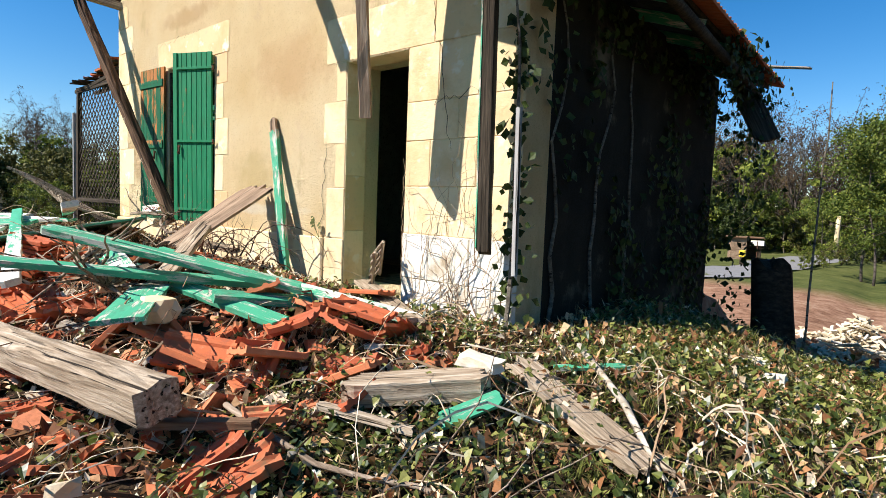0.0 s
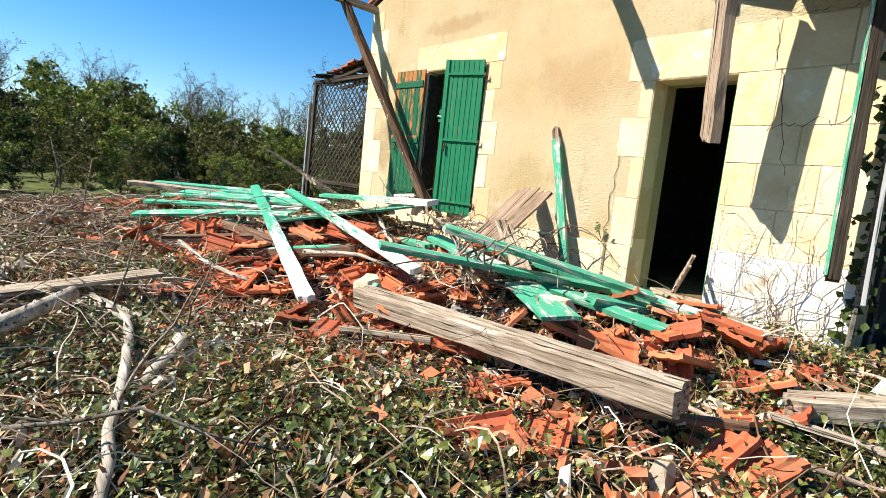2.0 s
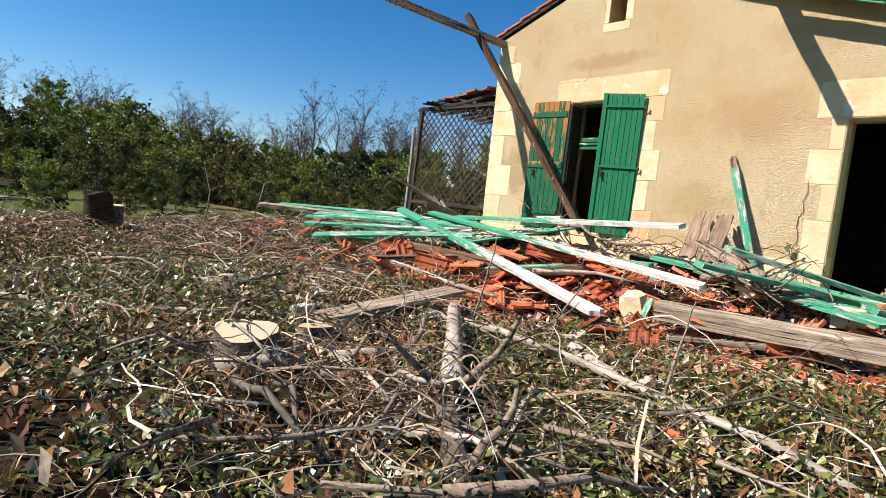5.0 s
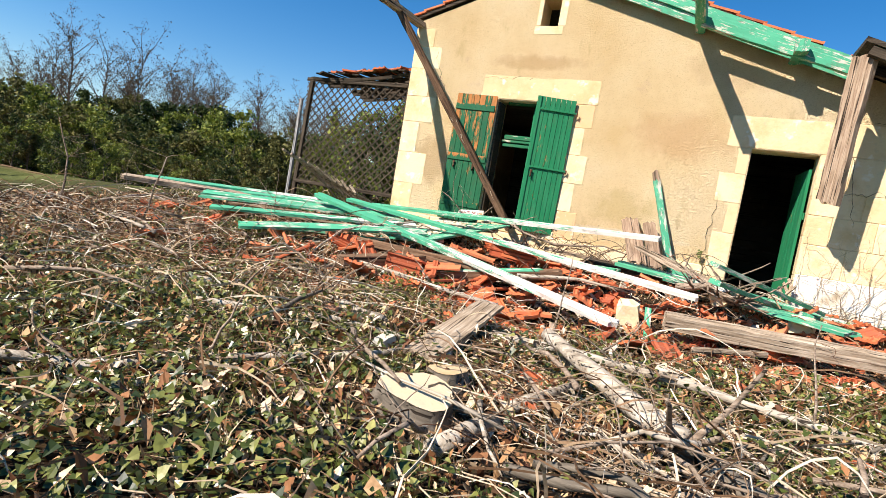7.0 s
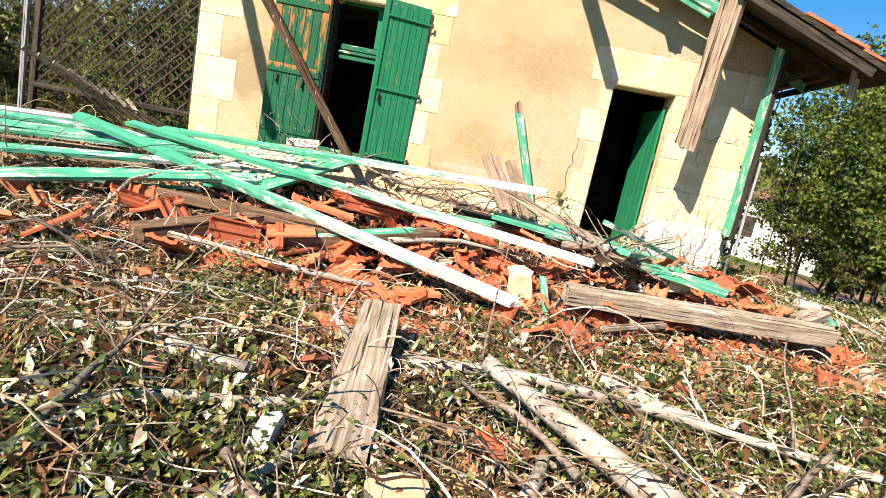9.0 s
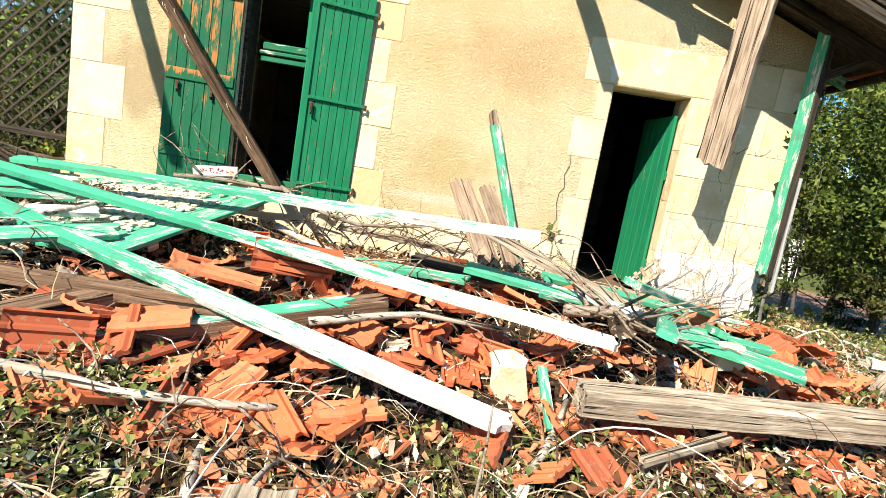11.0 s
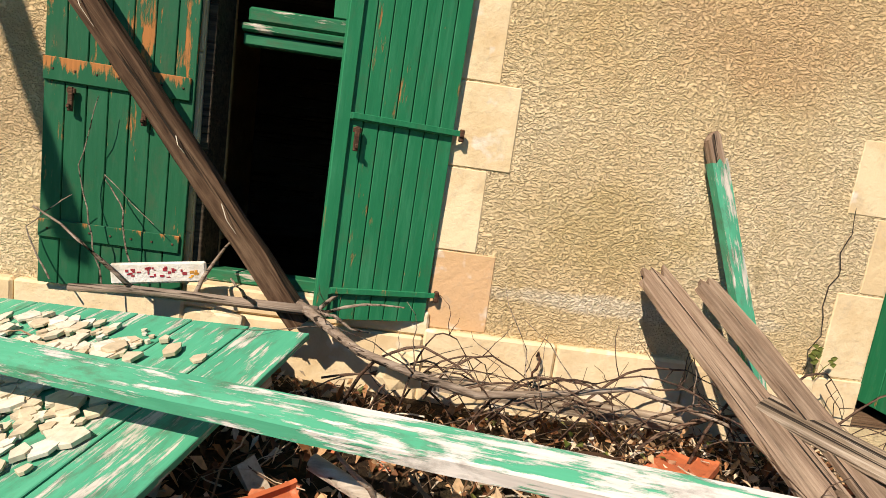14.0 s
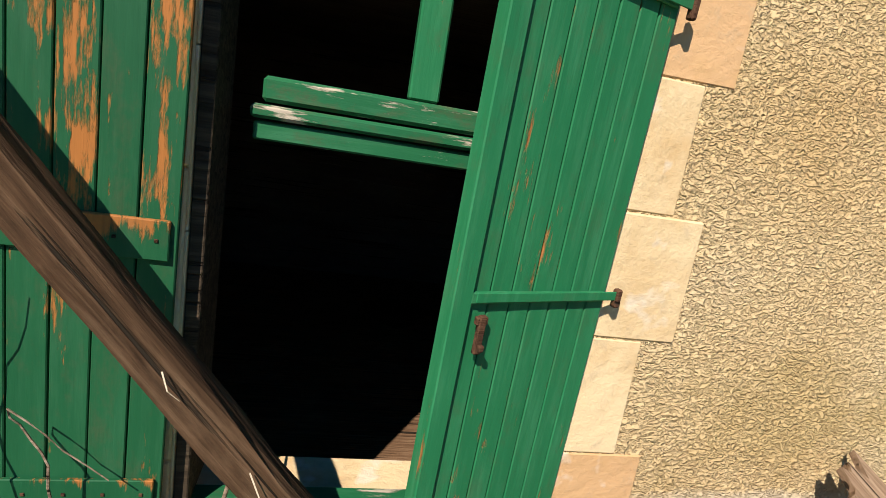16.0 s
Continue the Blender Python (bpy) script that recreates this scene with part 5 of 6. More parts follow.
def chips_heap(x, y, n, rad, mat, seed, label):
    r = random.Random(seed)
    vs, fs = [], []
    for _ in range(n):
        d = abs(r.gauss(0, rad * 0.5))
        a = r.uniform(0, 6.283)
        px, py = x + d * math.cos(a), y + d * math.sin(a)
        L, w = r.uniform(0.05, 0.2), r.uniform(0.02, 0.07)
        m = pose(px, py, ground_z(px, py) + max(0, 0.95 - d * 1.0) * r.random() + 0.03, r.uniform(-40, 40), r.uniform(-40, 40), r.uniform(0, 360))
        b = len(vs)
        vs += [tuple(m @ Vector(c)) for c in ((-L, -w, 0), (L, -w * 0.6, 0), (L * 0.8, w, 0.02), (-L, w, 0.01), (-L, -w, 0.03), (L, -w * 0.6, 0.04), (L * 0.8, w, 0.05), (-L, w, 0.04))]
        fs += [tuple(b + i for i in f) for f in ((3, 2, 1, 0), (4, 5, 6, 7), (0, 1, 5, 4), (1, 2, 6, 5), (2, 3, 7, 6), (3, 0, 4, 7))]
    tagged(new("wood_chips", mesh_of("wood_chips", vs, fs, mat)), label, "wood chips", kind="stuff")


chips_heap(-0.72, 14.9, 420, 1.5, CHIP, 3, "pale splintered wood chips heaped on the bare field")


# ---- tile rubble ----
def rubble():
    r = random.Random(31)
    vs, fs = [], []
    for _ in range(950):
        u = r.random()
        if u < 0.7:
            x, y = r.uniform(-9.3, -2.3), r.gauss(1.35, 0.65)
        else:
            x, y = r.gauss(-7.0, 2.4), r.gauss(0.35, 0.7)
        if y > 3.1 or x > -1.6:
            continue
        a, c, h = r.uniform(0.02, 0.085), r.uniform(0.015, 0.06), r.uniform(0.008, 0.02)
        m = pose(x, y, ground_z(x, y) + r.uniform(0, 0.07), r.gauss(0, 25), r.gauss(0, 25), r.uniform(0, 360))
        b = len(vs)
        for z in (-h, h):
            vs += [tuple(m @ Vector((a * i * r.uniform(0.6, 1.1), c * j * r.uniform(0.5, 1.1), z))) for i, j in ((-1, -1), (1, -1), (1, 1), (-1, 1))]
        fs += [tuple(b + i for i in f) for f in ((3, 2, 1, 0), (4, 5, 6, 7), (0, 1, 5, 4), (1, 2, 6, 5), (2, 3, 7, 6), (3, 0, 4, 7))]
    mat = m_island("tile_rubble", ((0.0, (0.30, 0.10, 0.05)), (0.45, (0.60, 0.17, 0.07)), (0.78, (0.64, 0.26, 0.13)), (0.82, (0.58, 0.48, 0.34)), (1.0, (0.66, 0.58, 0.45))), 0.85, 0.15)
    tagged(new("tile_rubble", mesh_of("tile_rubble", vs, fs, mat)), "crushed orange tile and plaster rubble", "rubble", kind="stuff")


rubble()


# ---- ground cover ----
# outlines of a leaf along its length, with its middle last: length, width, fold
LOBED = ((-0.42, 0, 0.0), (-0.3, -0.46, 0.14), (0.12, -0.30, 0.10), (0.6, 0, -0.06), (0.12, 0.30, 0.10), (-0.3, 0.46, 0.14), (-0.02, 0, 0.0))
PLAIN = ((-0.5, 0, 0), (-0.1, -0.5, 0.16), (0.6, 0, -0.06), (-0.1, 0.5, 0.16), (0.05, 0, 0.0))


def leaf_sheet(name, n, seed, size, mat, label, accept, lift, flat=0.5, wide=0.75, lobed=False):
    """Many small folded leaves strewn over the ground as one object."""
    rng = np.random.RandomState(seed)
    vs, fs, count, tries = [], [], 0, 0
    outline = LOBED if lobed else PLAIN
    m = len(outline) - 1
    while count < n and tries < n * 12:
        tries += 1
        x, y = rng.uniform(-14.8, 3.4), rng.uniform(-7.0, 6.5)
        if y > 3.5 and x < -2.5:
            continue
        edge = smooth(-14.8, -12.5, x) * smooth(3.4, 1.0, x) * smooth(-7, -5, y) * smooth(6.5, 4.0, y)
        p = accept(x, y) * edge
        if rng.rand() > p:
            continue
        count += 1
        s = rng.uniform(*size)
        z = ground_z(x, y) + abs(rng.normal(0, lift)) + 0.01
        yaw = rng.uniform(0, 6.283)
        tx, ty = rng.normal(0, flat), rng.normal(0, flat)
        ca, sa = math.cos(yaw), math.sin(yaw)
        b = len(vs)
        for u, v, h in outline:
            px, py = u * s, v * s * wide
            vs.append((x + ca * px - sa * py, y + sa * px + ca * py, z + h * s + px * tx + py * ty))
        fs += [(b + i, b + (i + 1) % m, b + m) for i in range(m)]
    ob = new(name, mesh_of(name, vs, fs, mat))
    return tagged(ob, label, "leaves", kind="stuff")


def ivy_at(x, y):
    v = noise.fractal(Vector((x * 0.55, y * 0.55, 3.1)), 1.0, 2.0, 3)
    k = smooth(-0.25, 0.2, v)
    heap = bell(x, y, -6.0, 1.5, 3.2, 0.9)
    if -10.8 < x < -4.5 and y > 0.7:
        return 0.02
    k = k * (1 - 0.85 * heap)
    if x > -2.2:
        k = max(k, 0.42)
    if x < -9 and y < 0:
        k *= 0.5
    k = max(k, 0.95 * bell(x, y, -8.4, -2.9, 1.6, 1.4), 0.85 * bell(x, y, -3.6, -0.8, 1.4, 1.2))
    return max(0.04, k) * (1.0 if y < 3.3 or x > -2.4 else 0.3)


def dead_at(x, y):
    return 0.75 - 0.6 * bell(x, y, -6.4, 1.4, 3.0, 1.0)


leaf_sheet("ivy_carpet", 120000, 3, (0.014, 0.050), IVY, "creeping ivy carpeting the yard", ivy_at, 0.055, 0.5, 1.0, True)
leaf_sheet("dry_leaves", 72000, 4, (0.022, 0.070), DEADLEAF, "dry brown fallen leaves", dead_at, 0.035, 0.9, 0.6)


def grass_tufts(name, n, seed, height, mat, label, accept):
    """Thin bent blades standing in small tufts, as one object."""
    r = random.Random(seed)
    vs, fs, made = [], [], 0
    while made < n:
        x, y = r.uniform(-12.5, 2.2), r.uniform(-5.6, 5.8)
        if (y > 3.4 and x < -2.5) or r.random() > accept(x, y):
            continue
        for _ in range(r.randint(4, 10)):
            px, py = x + r.gauss(0, 0.025), y + r.gauss(0, 0.025)
            a, L, w = r.uniform(0, 6.283), r.uniform(*height), r.uniform(0.0015, 0.004)
            lean = r.uniform(0.2, 1.1)
            z, b = ground_z(px, py), len(vs)
            ca, sa = math.cos(a), math.sin(a)
            for u, k in ((0.0, 1.0), (0.55, 0.8), (1.0, 0.0)):
                d, h = L * lean * u * u, L * (u - 0.35 * lean * u * u)
                vs.append((px + ca * d - sa * w * k, py + sa * d + ca * w * k, z + h))
                vs.append((px + ca * d + sa * w * k, py + sa * d - ca * w * k, z + h))
            fs += [(b, b + 1, b + 3, b + 2), (b + 2, b + 3, b + 4)]
            made += 1
    tagged(new(name, mesh_of(name, vs, fs, mat)), label, "grass", kind="stuff")


def grass_at(x, y):
    mound = smooth(-2.6, -1.6, x) * smooth(1.0, 2.6, y)
    return max(0.10, 0.9 * mound, 0.5 * bell(x, y, -3.4, -0.6, 1.5, 1.2), 0.5 * bell(x, y, -8.2, -2.6, 1.8, 1.4)) * (0.0 if -9.6 < x < -3 and y > 0.4 else 1.0)


def straw_at(x, y):
    return 0.0 if -9.6 < x < -3.4 and y > 0.4 else 0.35 + 0.5 * brush_at(x, y)


def twig_litter(name, n, seed, length, rad, mat, label, accept, lift, arch=0.0, curl=0.28, k=4):
    r = random.Random(seed)
    vs, fs = [], []
    for _ in range(n):
        for _t in range(14):
            x, y = r.uniform(-15.5, 4.0), r.uniform(-7.5, 3.4)
            if r.random() < accept(x, y) * smooth(-15.5, -12.5, x) * smooth(4.0, 1.0, x) * smooth(-7.5, -5, y):
                break
        L = r.uniform(*length) * (r.random() ** 0.7 + 0.25)
        a = r.uniform(0, 6.283)
        rise = arch * abs(r.gauss(0, 1))
        bow = r.gauss(0, 0.12)
        z0 = abs(r.gauss(0, lift))
        z1 = abs(r.gauss(0, lift))
        q0 = r.uniform(*rad)
        pts, px, py = [], x, y
        for i in range(k + 1):
            u = i / k
            pts.append((px, py, ground_z(px, py) + z0 + (z1 - z0) * u + rise * math.sin(math.pi * u) + 0.015))
            a += r.gauss(0, curl) + bow
            px += math.cos(a) * L / k
            py += math.sin(a) * L / k
            if py > 3.45:
                py = 3.45
        b = len(vs)
        for i, p in enumerate(pts):
            q = q0 * (1 - 0.6 * i / k)
            for t in (0, 2.094, 4.189):
                ox = math.cos(t) * q
                vs.append((p[0] - math.sin(a) * ox, p[1] + math.cos(a) * ox, p[2] + math.sin(t) * q))
        for i in range(k):
            for t in range(3):
                t2 = (t + 1) % 3
                fs.append((b + i * 3 + t, b + i * 3 + t2, b + (i + 1) * 3 + t2, b + (i + 1) * 3 + t))
    tagged(new(name, mesh_of(name, vs, fs, mat)), label, "twigs", kind="stuff")


TWIG = m_island("dry_twigs", ((0.0, (0.05, 0.024, 0.012)), (0.45, (0.24, 0.14, 0.075)), (0.72, (0.54, 0.41, 0.26)), (1.0, (0.84, 0.75, 0.58))), 0.85, 0.15)


def brush_at(x, y):
    return 0.25 + 0.75 * max(bell(x, y, -5.6, -1.9, 1.8, 1.2), bell(x, y, -10.5, -0.8, 2.8, 2.0), 0.8 * bell(x, y, -5.2, 1.7, 2.2, 0.9))


def brush_only(x, y):
    return max(bell(x, y, -4.9, -2.6, 0.95, 0.65), 0.35 * bell(x, y, -10.5, -0.8, 2.4, 1.6), 0.45 * bell(x, y, -4.9, 1.6, 0.9, 0.6))


twig_litter("twig_litter", 10000, 5, (0.12, 0.55), (0.0025, 0.007), TWIG, "dry twigs and stems littering the ground", brush_at, 0.045, 0.03, 0.34)
twig_litter("brushwood", 1500, 6, (0.3, 1.0), (0.003, 0.010), TWIG, "cut brushwood lying in tangles", brush_only, 0.12, 0.10, 0.36, 6)
twig_litter("dry_stalks", 4500, 7, (0.08, 0.22), (0.0012, 0.003), DEADLEAF, "dry grass stalks", dead_at, 0.03)


GRASS = m_island("young_grass", ((0.0, (0.05, 0.07, 0.012)), (0.5, (0.16, 0.18, 0.03)), (1.0, (0.38, 0.34, 0.10))), 0.6, 0.25, 0.25)
STRAW = m_island("dry_straw", ((0.0, (0.16, 0.09, 0.04)), (0.6, (0.42, 0.29, 0.15)), (1.0, (0.72, 0.58, 0.36))), 0.7, 0.25, 0.15)
grass_tufts("young_grass", 42000, 71, (0.04, 0.13), GRASS, "young yellow-green grass between the ivy", grass_at)
grass_tufts("dry_grass", 15000, 72, (0.05, 0.18), STRAW, "dry straw-coloured grass and stalks", straw_at)


# ---- ivy and vines on the house ----
def vines_on_corner():
    r = random.Random(41)
    vs, fs = [], []
    for i in range(34):
        x, z = r.uniform(-3.75, -2.6), ground_z(-3, 3.5) + r.uniform(-0.1, 0.1)
        pts = [(x, YF - 0.06, z)]
        a = r.gauss(0, 0.5)
        for k in range(r.randint(6, 20)):
            a = a * 0.8 + r.gauss(0, 0.6)
            x += math.sin(a) * 0.10
            z += abs(math.cos(a)) * 0.10
            x = min(max(x, -3.78), XR)
            pts.append((x, YF - 0.035 - r.random() * 0.03, z))
        v, f = tube(pts, r.uniform(0.0025, 0.0055), 0.0012, 4, r)
        b = len(vs)
        vs += v
        fs += [tuple(b + q for q in t) for t in f]
    tagged(new("dry_vines", mesh_of("dry_vines", vs, fs, TWIG)), "dry leafless vines climbing the house corner", "vines", kind="stuff")


vines_on_corner()


def brambles():
    """Long arching leafless canes between the heap and the plinth."""
    r = random.Random(47)
    for i in range(30):
        x, y = r.uniform(-7.8, -5.3), r.uniform(2.75, 3.4)
        a, L, h = r.choice((0.0, 0.0, 3.14)) + r.gauss(0, 0.45), r.uniform(0.5, 1.5), r.uniform(0.06, 0.38)
        z0 = ground_z(x, y) + r.uniform(0.05, 0.22)
        pts, n = [], 12
        for k in range(n + 1):
            u = k / n
            pts.append(Vector((x, min(y, 3.56), z0 + h * math.sin(math.pi * u ** 0.8) + r.gauss(0, 0.006))))
            a += r.gauss(0, 0.14)
            x += math.cos(a) * L / n
            y += math.sin(a) * L / n * 0.6
        v, f = tube(pts, r.uniform(0.004, 0.010), 0.002, 5, r)
        ob = new("bramble_cane", mesh_of("bramble_cane", v, f, CANE, True))
        for _ in range(r.randint(1, 5)):
            k = r.randrange(2, n)
            d = Vector((r.gauss(0, 0.7), r.gauss(0, 0.25), r.gauss(0.1, 0.7))).normalized()
            e = pts[k] + d * r.uniform(0.08, 0.3)
            e.y = min(e.y, 3.57)
            tv, tf = tube(wander(pts[k], e, 4, 0.02, r), 0.003, 0.0012, 4, r)
            part("side_shoot", mesh_of("side_shoot", tv, tf, CANE, True), CANE, ob)
        tagged(ob, "dry brown bramble cane arching over the heap", "bramble", "bramble canes")


CANE = m_wood("bramble_bark", (0.035, 0.02, 0.014), (0.12, 0.07, 0.045), (0.26, 0.17, 0.11))
brambles()


def ivy_on_house():
    r = random.Random(43)
    vs, fs = [], []

    def leaf(x, y, z, nx, ny, s):
        d = Vector((nx + r.gauss(0, 0.35), ny + r.gauss(0, 0.35), r.gauss(0.1, 0.4))).normalized()
        u = d.orthogonal().normalized()
        u.rotate(Matrix.Rotation(r.uniform(0, 6.28), 3, d))
        w = d.cross(u)
        c = Vector((x, y, z))
        b = len(vs)
        for i, j, h in ((-0.6, 0, 0), (-0.1, -0.5, 0.1), (0.6, 0, 0), (-0.1, 0.5, 0.1)):
            vs.append(tuple(c + (u * i + w * j + d * h) * s))
        fs.append((b, b + 1, b + 2))
        fs.append((b, b + 2, b + 3))

    for _ in range(3200):
        y = YF + abs(r.gauss(0, 1)) * 1.4 if r.random() < 0.12 else r.uniform(YF, YB)
        z = r.uniform(0.1, 3.4)
        if y < YF + 1.0 and r.random() < 0.75:
            continue
        if noise.fractal(Vector((0, y * 0.9, z * 0.6)), 1.0, 2.0, 3) > -0.02 or z > 3.0:
            leaf(XR + 0.02 + abs(r.gauss(0, 0.06)), y, z, 1, 0, r.uniform(0.05, 0.11))
    for _ in range(170):
        z = r.uniform(0.5, 2.9)
        x = -2.66 + abs(r.gauss(0, 0.10)) * (1 if r.random() < 0.9 else -0.8)
        leaf(x, YF - 0.05 - abs(r.gauss(0, 0.03)), z, 0, -1, r.uniform(0.04, 0.09))
    for _ in range(900):
        y = r.uniform(6.5, 9.6)
        d = abs(r.gauss(0, 0.55))
        leaf(-2.0 + r.gauss(0, 0.15), y, 3.45 - d * (1.4 if y > 8.2 else 0.5), 1, 0, r.uniform(0.05, 0.10))
    for _ in range(220):
        leaf(-2.3 + r.gauss(0, 0.2), YB + 0.05 + abs(r.gauss(0, 0.1)), r.uniform(-0.2, 3.3), 0.5, 0.5, r.uniform(0.05, 0.11))
    tagged(new("wall_ivy", mesh_of("wall_ivy", vs, fs, DARKLEAF)), "dark ivy covering the shaded side wall and eaves", "ivy", kind="stuff")
    for i in range(4):
        y = YF + 0.15 + i * 0.6 + r.uniform(-0.2, 0.2)
        pts = [(XR + 0.03, y, 0.1)]
        for k in range(10):
            y += r.gauss(0, 0.08)
            pts.append((XR + 0.03, y, 0.1 + 0.32 * (k + 1)))
        v, f = tube(pts, 0.022, 0.008, 5, r)
        tagged(part("ivy_stem", mesh_of("ivy_stem", v, f, TREEBARK), TREEBARK), "woody ivy stem on the side wall", "ivy stem", "ivy stems")


ivy_on_house()


# ---- trees ----
def tree_meshes(seed, h, spread, trunk_r, leaves, leaf_size, leaf_mat, bark, limbs=11, low=0.3, twigs=5, lift=0.5):
    """Trunk with limbs and twigs, and a crown of many small leaves round the twigs."""
    r = random.Random(seed)
    tv, tf, lv, lf, ends = [], [], [], [], []

    def add(pts, a, b, n):
        v, f = tube(pts, a, b, n, r)
        k = len(tv)
        tv.extend(v)
        tf.extend([tuple(k + i for i in t) for t in f])

    top = Vector((r.gauss(0, 0.05) * h, r.gauss(0, 0.05) * h, h))
    trunk = wander((0, 0, -0.3), top, 8, 0.03 * h, r)
    add(trunk, trunk_r, trunk_r * 0.15, 7)
    for i in range(limbs):
        u = low + (1 - low) * (i + r.random()) / limbs * 0.95
        base = trunk[min(7, int(u * 8))].lerp(trunk[min(8, int(u * 8) + 1)], u * 8 - int(u * 8))
        a = i * 2.4 + r.uniform(-0.5, 0.5)
        reach = spread * (1.0 - 0.55 * abs(u - 0.5)) * r.uniform(0.6, 1.1)
        end = base + Vector((math.cos(a) * reach, math.sin(a) * reach, reach * lift * r.uniform(0.6, 1.5)))
        limb = wander(base, end, 5, 0.06 * reach, r)
        add(limb, trunk_r * 0.38 * (1.1 - u * 0.6), trunk_r * 0.06, 5)
        for _ in range(twigs):
            k = r.randint(1, 5)
            d = Vector((r.uniform(-1, 1), r.uniform(-1, 1), r.uniform(-0.3, 1.0))).normalized()
            e = limb[k] + d * reach * r.uniform(0.25, 0.6)
            add(wander(limb[k], e, 2, 0.04 * reach, r), trunk_r * 0.09, trunk_r * 0.02, 3)
            ends.append((limb[k], e))
    for _ in range(leaves):
        p, q = r.choice(ends)
        c = p.lerp(q, r.uniform(0.25, 1.1)) + Vector((r.gauss(0, 1), r.gauss(0, 1), r.gauss(0, 0.8))) * spread * 0.075
        d = Vector((r.gauss(0, 1), r.gauss(0, 1), r.gauss(0.3, 1))).normalized()
        x = d.orthogonal().normalized()
        x.rotate(Matrix.Rotation(r.uniform(0, 6.28), 3, d))
        y = d.cross(x)
        s = leaf_size * r.uniform(0.6, 1.3)
        b = len(lv)
        for i, j in ((-0.65, -0.1), (0.15, -0.55), (0.45, 0.5)):
            lv.append(tuple(c + (x * i + y * j) * s))
        lf.append((b, b + 1, b + 2))
    return mesh_of("trunk", tv, tf, bark, True), mesh_of("crown", lv, lf, leaf_mat)


def tree(name, meshes, label, category="tree", group=""):
    t = tagged(new(name), label, category, group)
    part("trunk", meshes[0], TREEBARK, t)
    part("crown", meshes[1], LEAF, t)
    return t


PALEBARK = m_wood("grey_branch_bark", (0.055, 0.042, 0.034), (0.10, 0.08, 0.065), (0.18, 0.15, 0.12), 0.5)
KINDS = {
    "leafy": [tree("broadleaf_tree", tree_meshes(i, 8.6, 3.0, 0.15, 6500, 0.24, m, TREEBARK, 14, 0.12, 6), lab, "tree", "woodland edge") for i, m, lab in ((1, LEAF, "broadleaf tree in fresh spring green"), (2, DARKLEAF, "dark green leafy tree at the woodland edge"), (3, BUDLEAF, "olive budding tree at the woodland edge"))],
    "bare": [tree("bare_tree", tree_meshes(i, 11.5, 2.8, 0.20, 1300, 0.14, BROWNLEAF, PALEBARK, 20, 0.25, 8, 1.2), "tall bare tree with fine grey twigs", "tree", "bare trees on the hill") for i in (11, 12)],
    "shrub": [tree("shrub", tree_meshes(i, 2.6, 1.3, 0.045, 2200, 0.11, m, TREEBARK, 9, 0.05, 4, 0.9), lab, "shrub", "hedgerow shrubs") for i, m, lab in ((21, SPRINGLEAF, "leafy green shrub in the hedgerow"), (22, BUDLEAF, "olive budding shrub in the hedgerow"), (23, DARKLEAF, "dark green shrub in the hedgerow"))],
    "slim": [tree("slim_tree", tree_meshes(i, 7.5, 2.6, 0.07, 6500, 0.12, LEAF, PALEBARK, 14, 0.25, 5, 0.35), "slender tree with pale trunk and feathery leaves", "tree", "trees beside the house") for i in (31, 32)],
}


def plant(kind, x, y, s, r):
    src = r.choice(KINDS[kind])
    if not src.get("used"):
        src["used"] = 1
        src.matrix_world = Matrix.Translation((x, y, ground_z(x, y))) @ Matrix.Rotation(r.uniform(0, 6.28), 4, 'Z') @ Matrix.Diagonal((s, s, s * r.uniform(0.9, 1.15), 1))
        return
    ob = copy_thing(src, Matrix())
    ob.matrix_basis = Matrix.Translation((x, y, ground_z(x, y))) @ Matrix.Rotation(r.uniform(0, 6.28), 4, 'Z') @ Matrix.Diagonal((s, s, s * r.uniform(0.9, 1.15), 1))


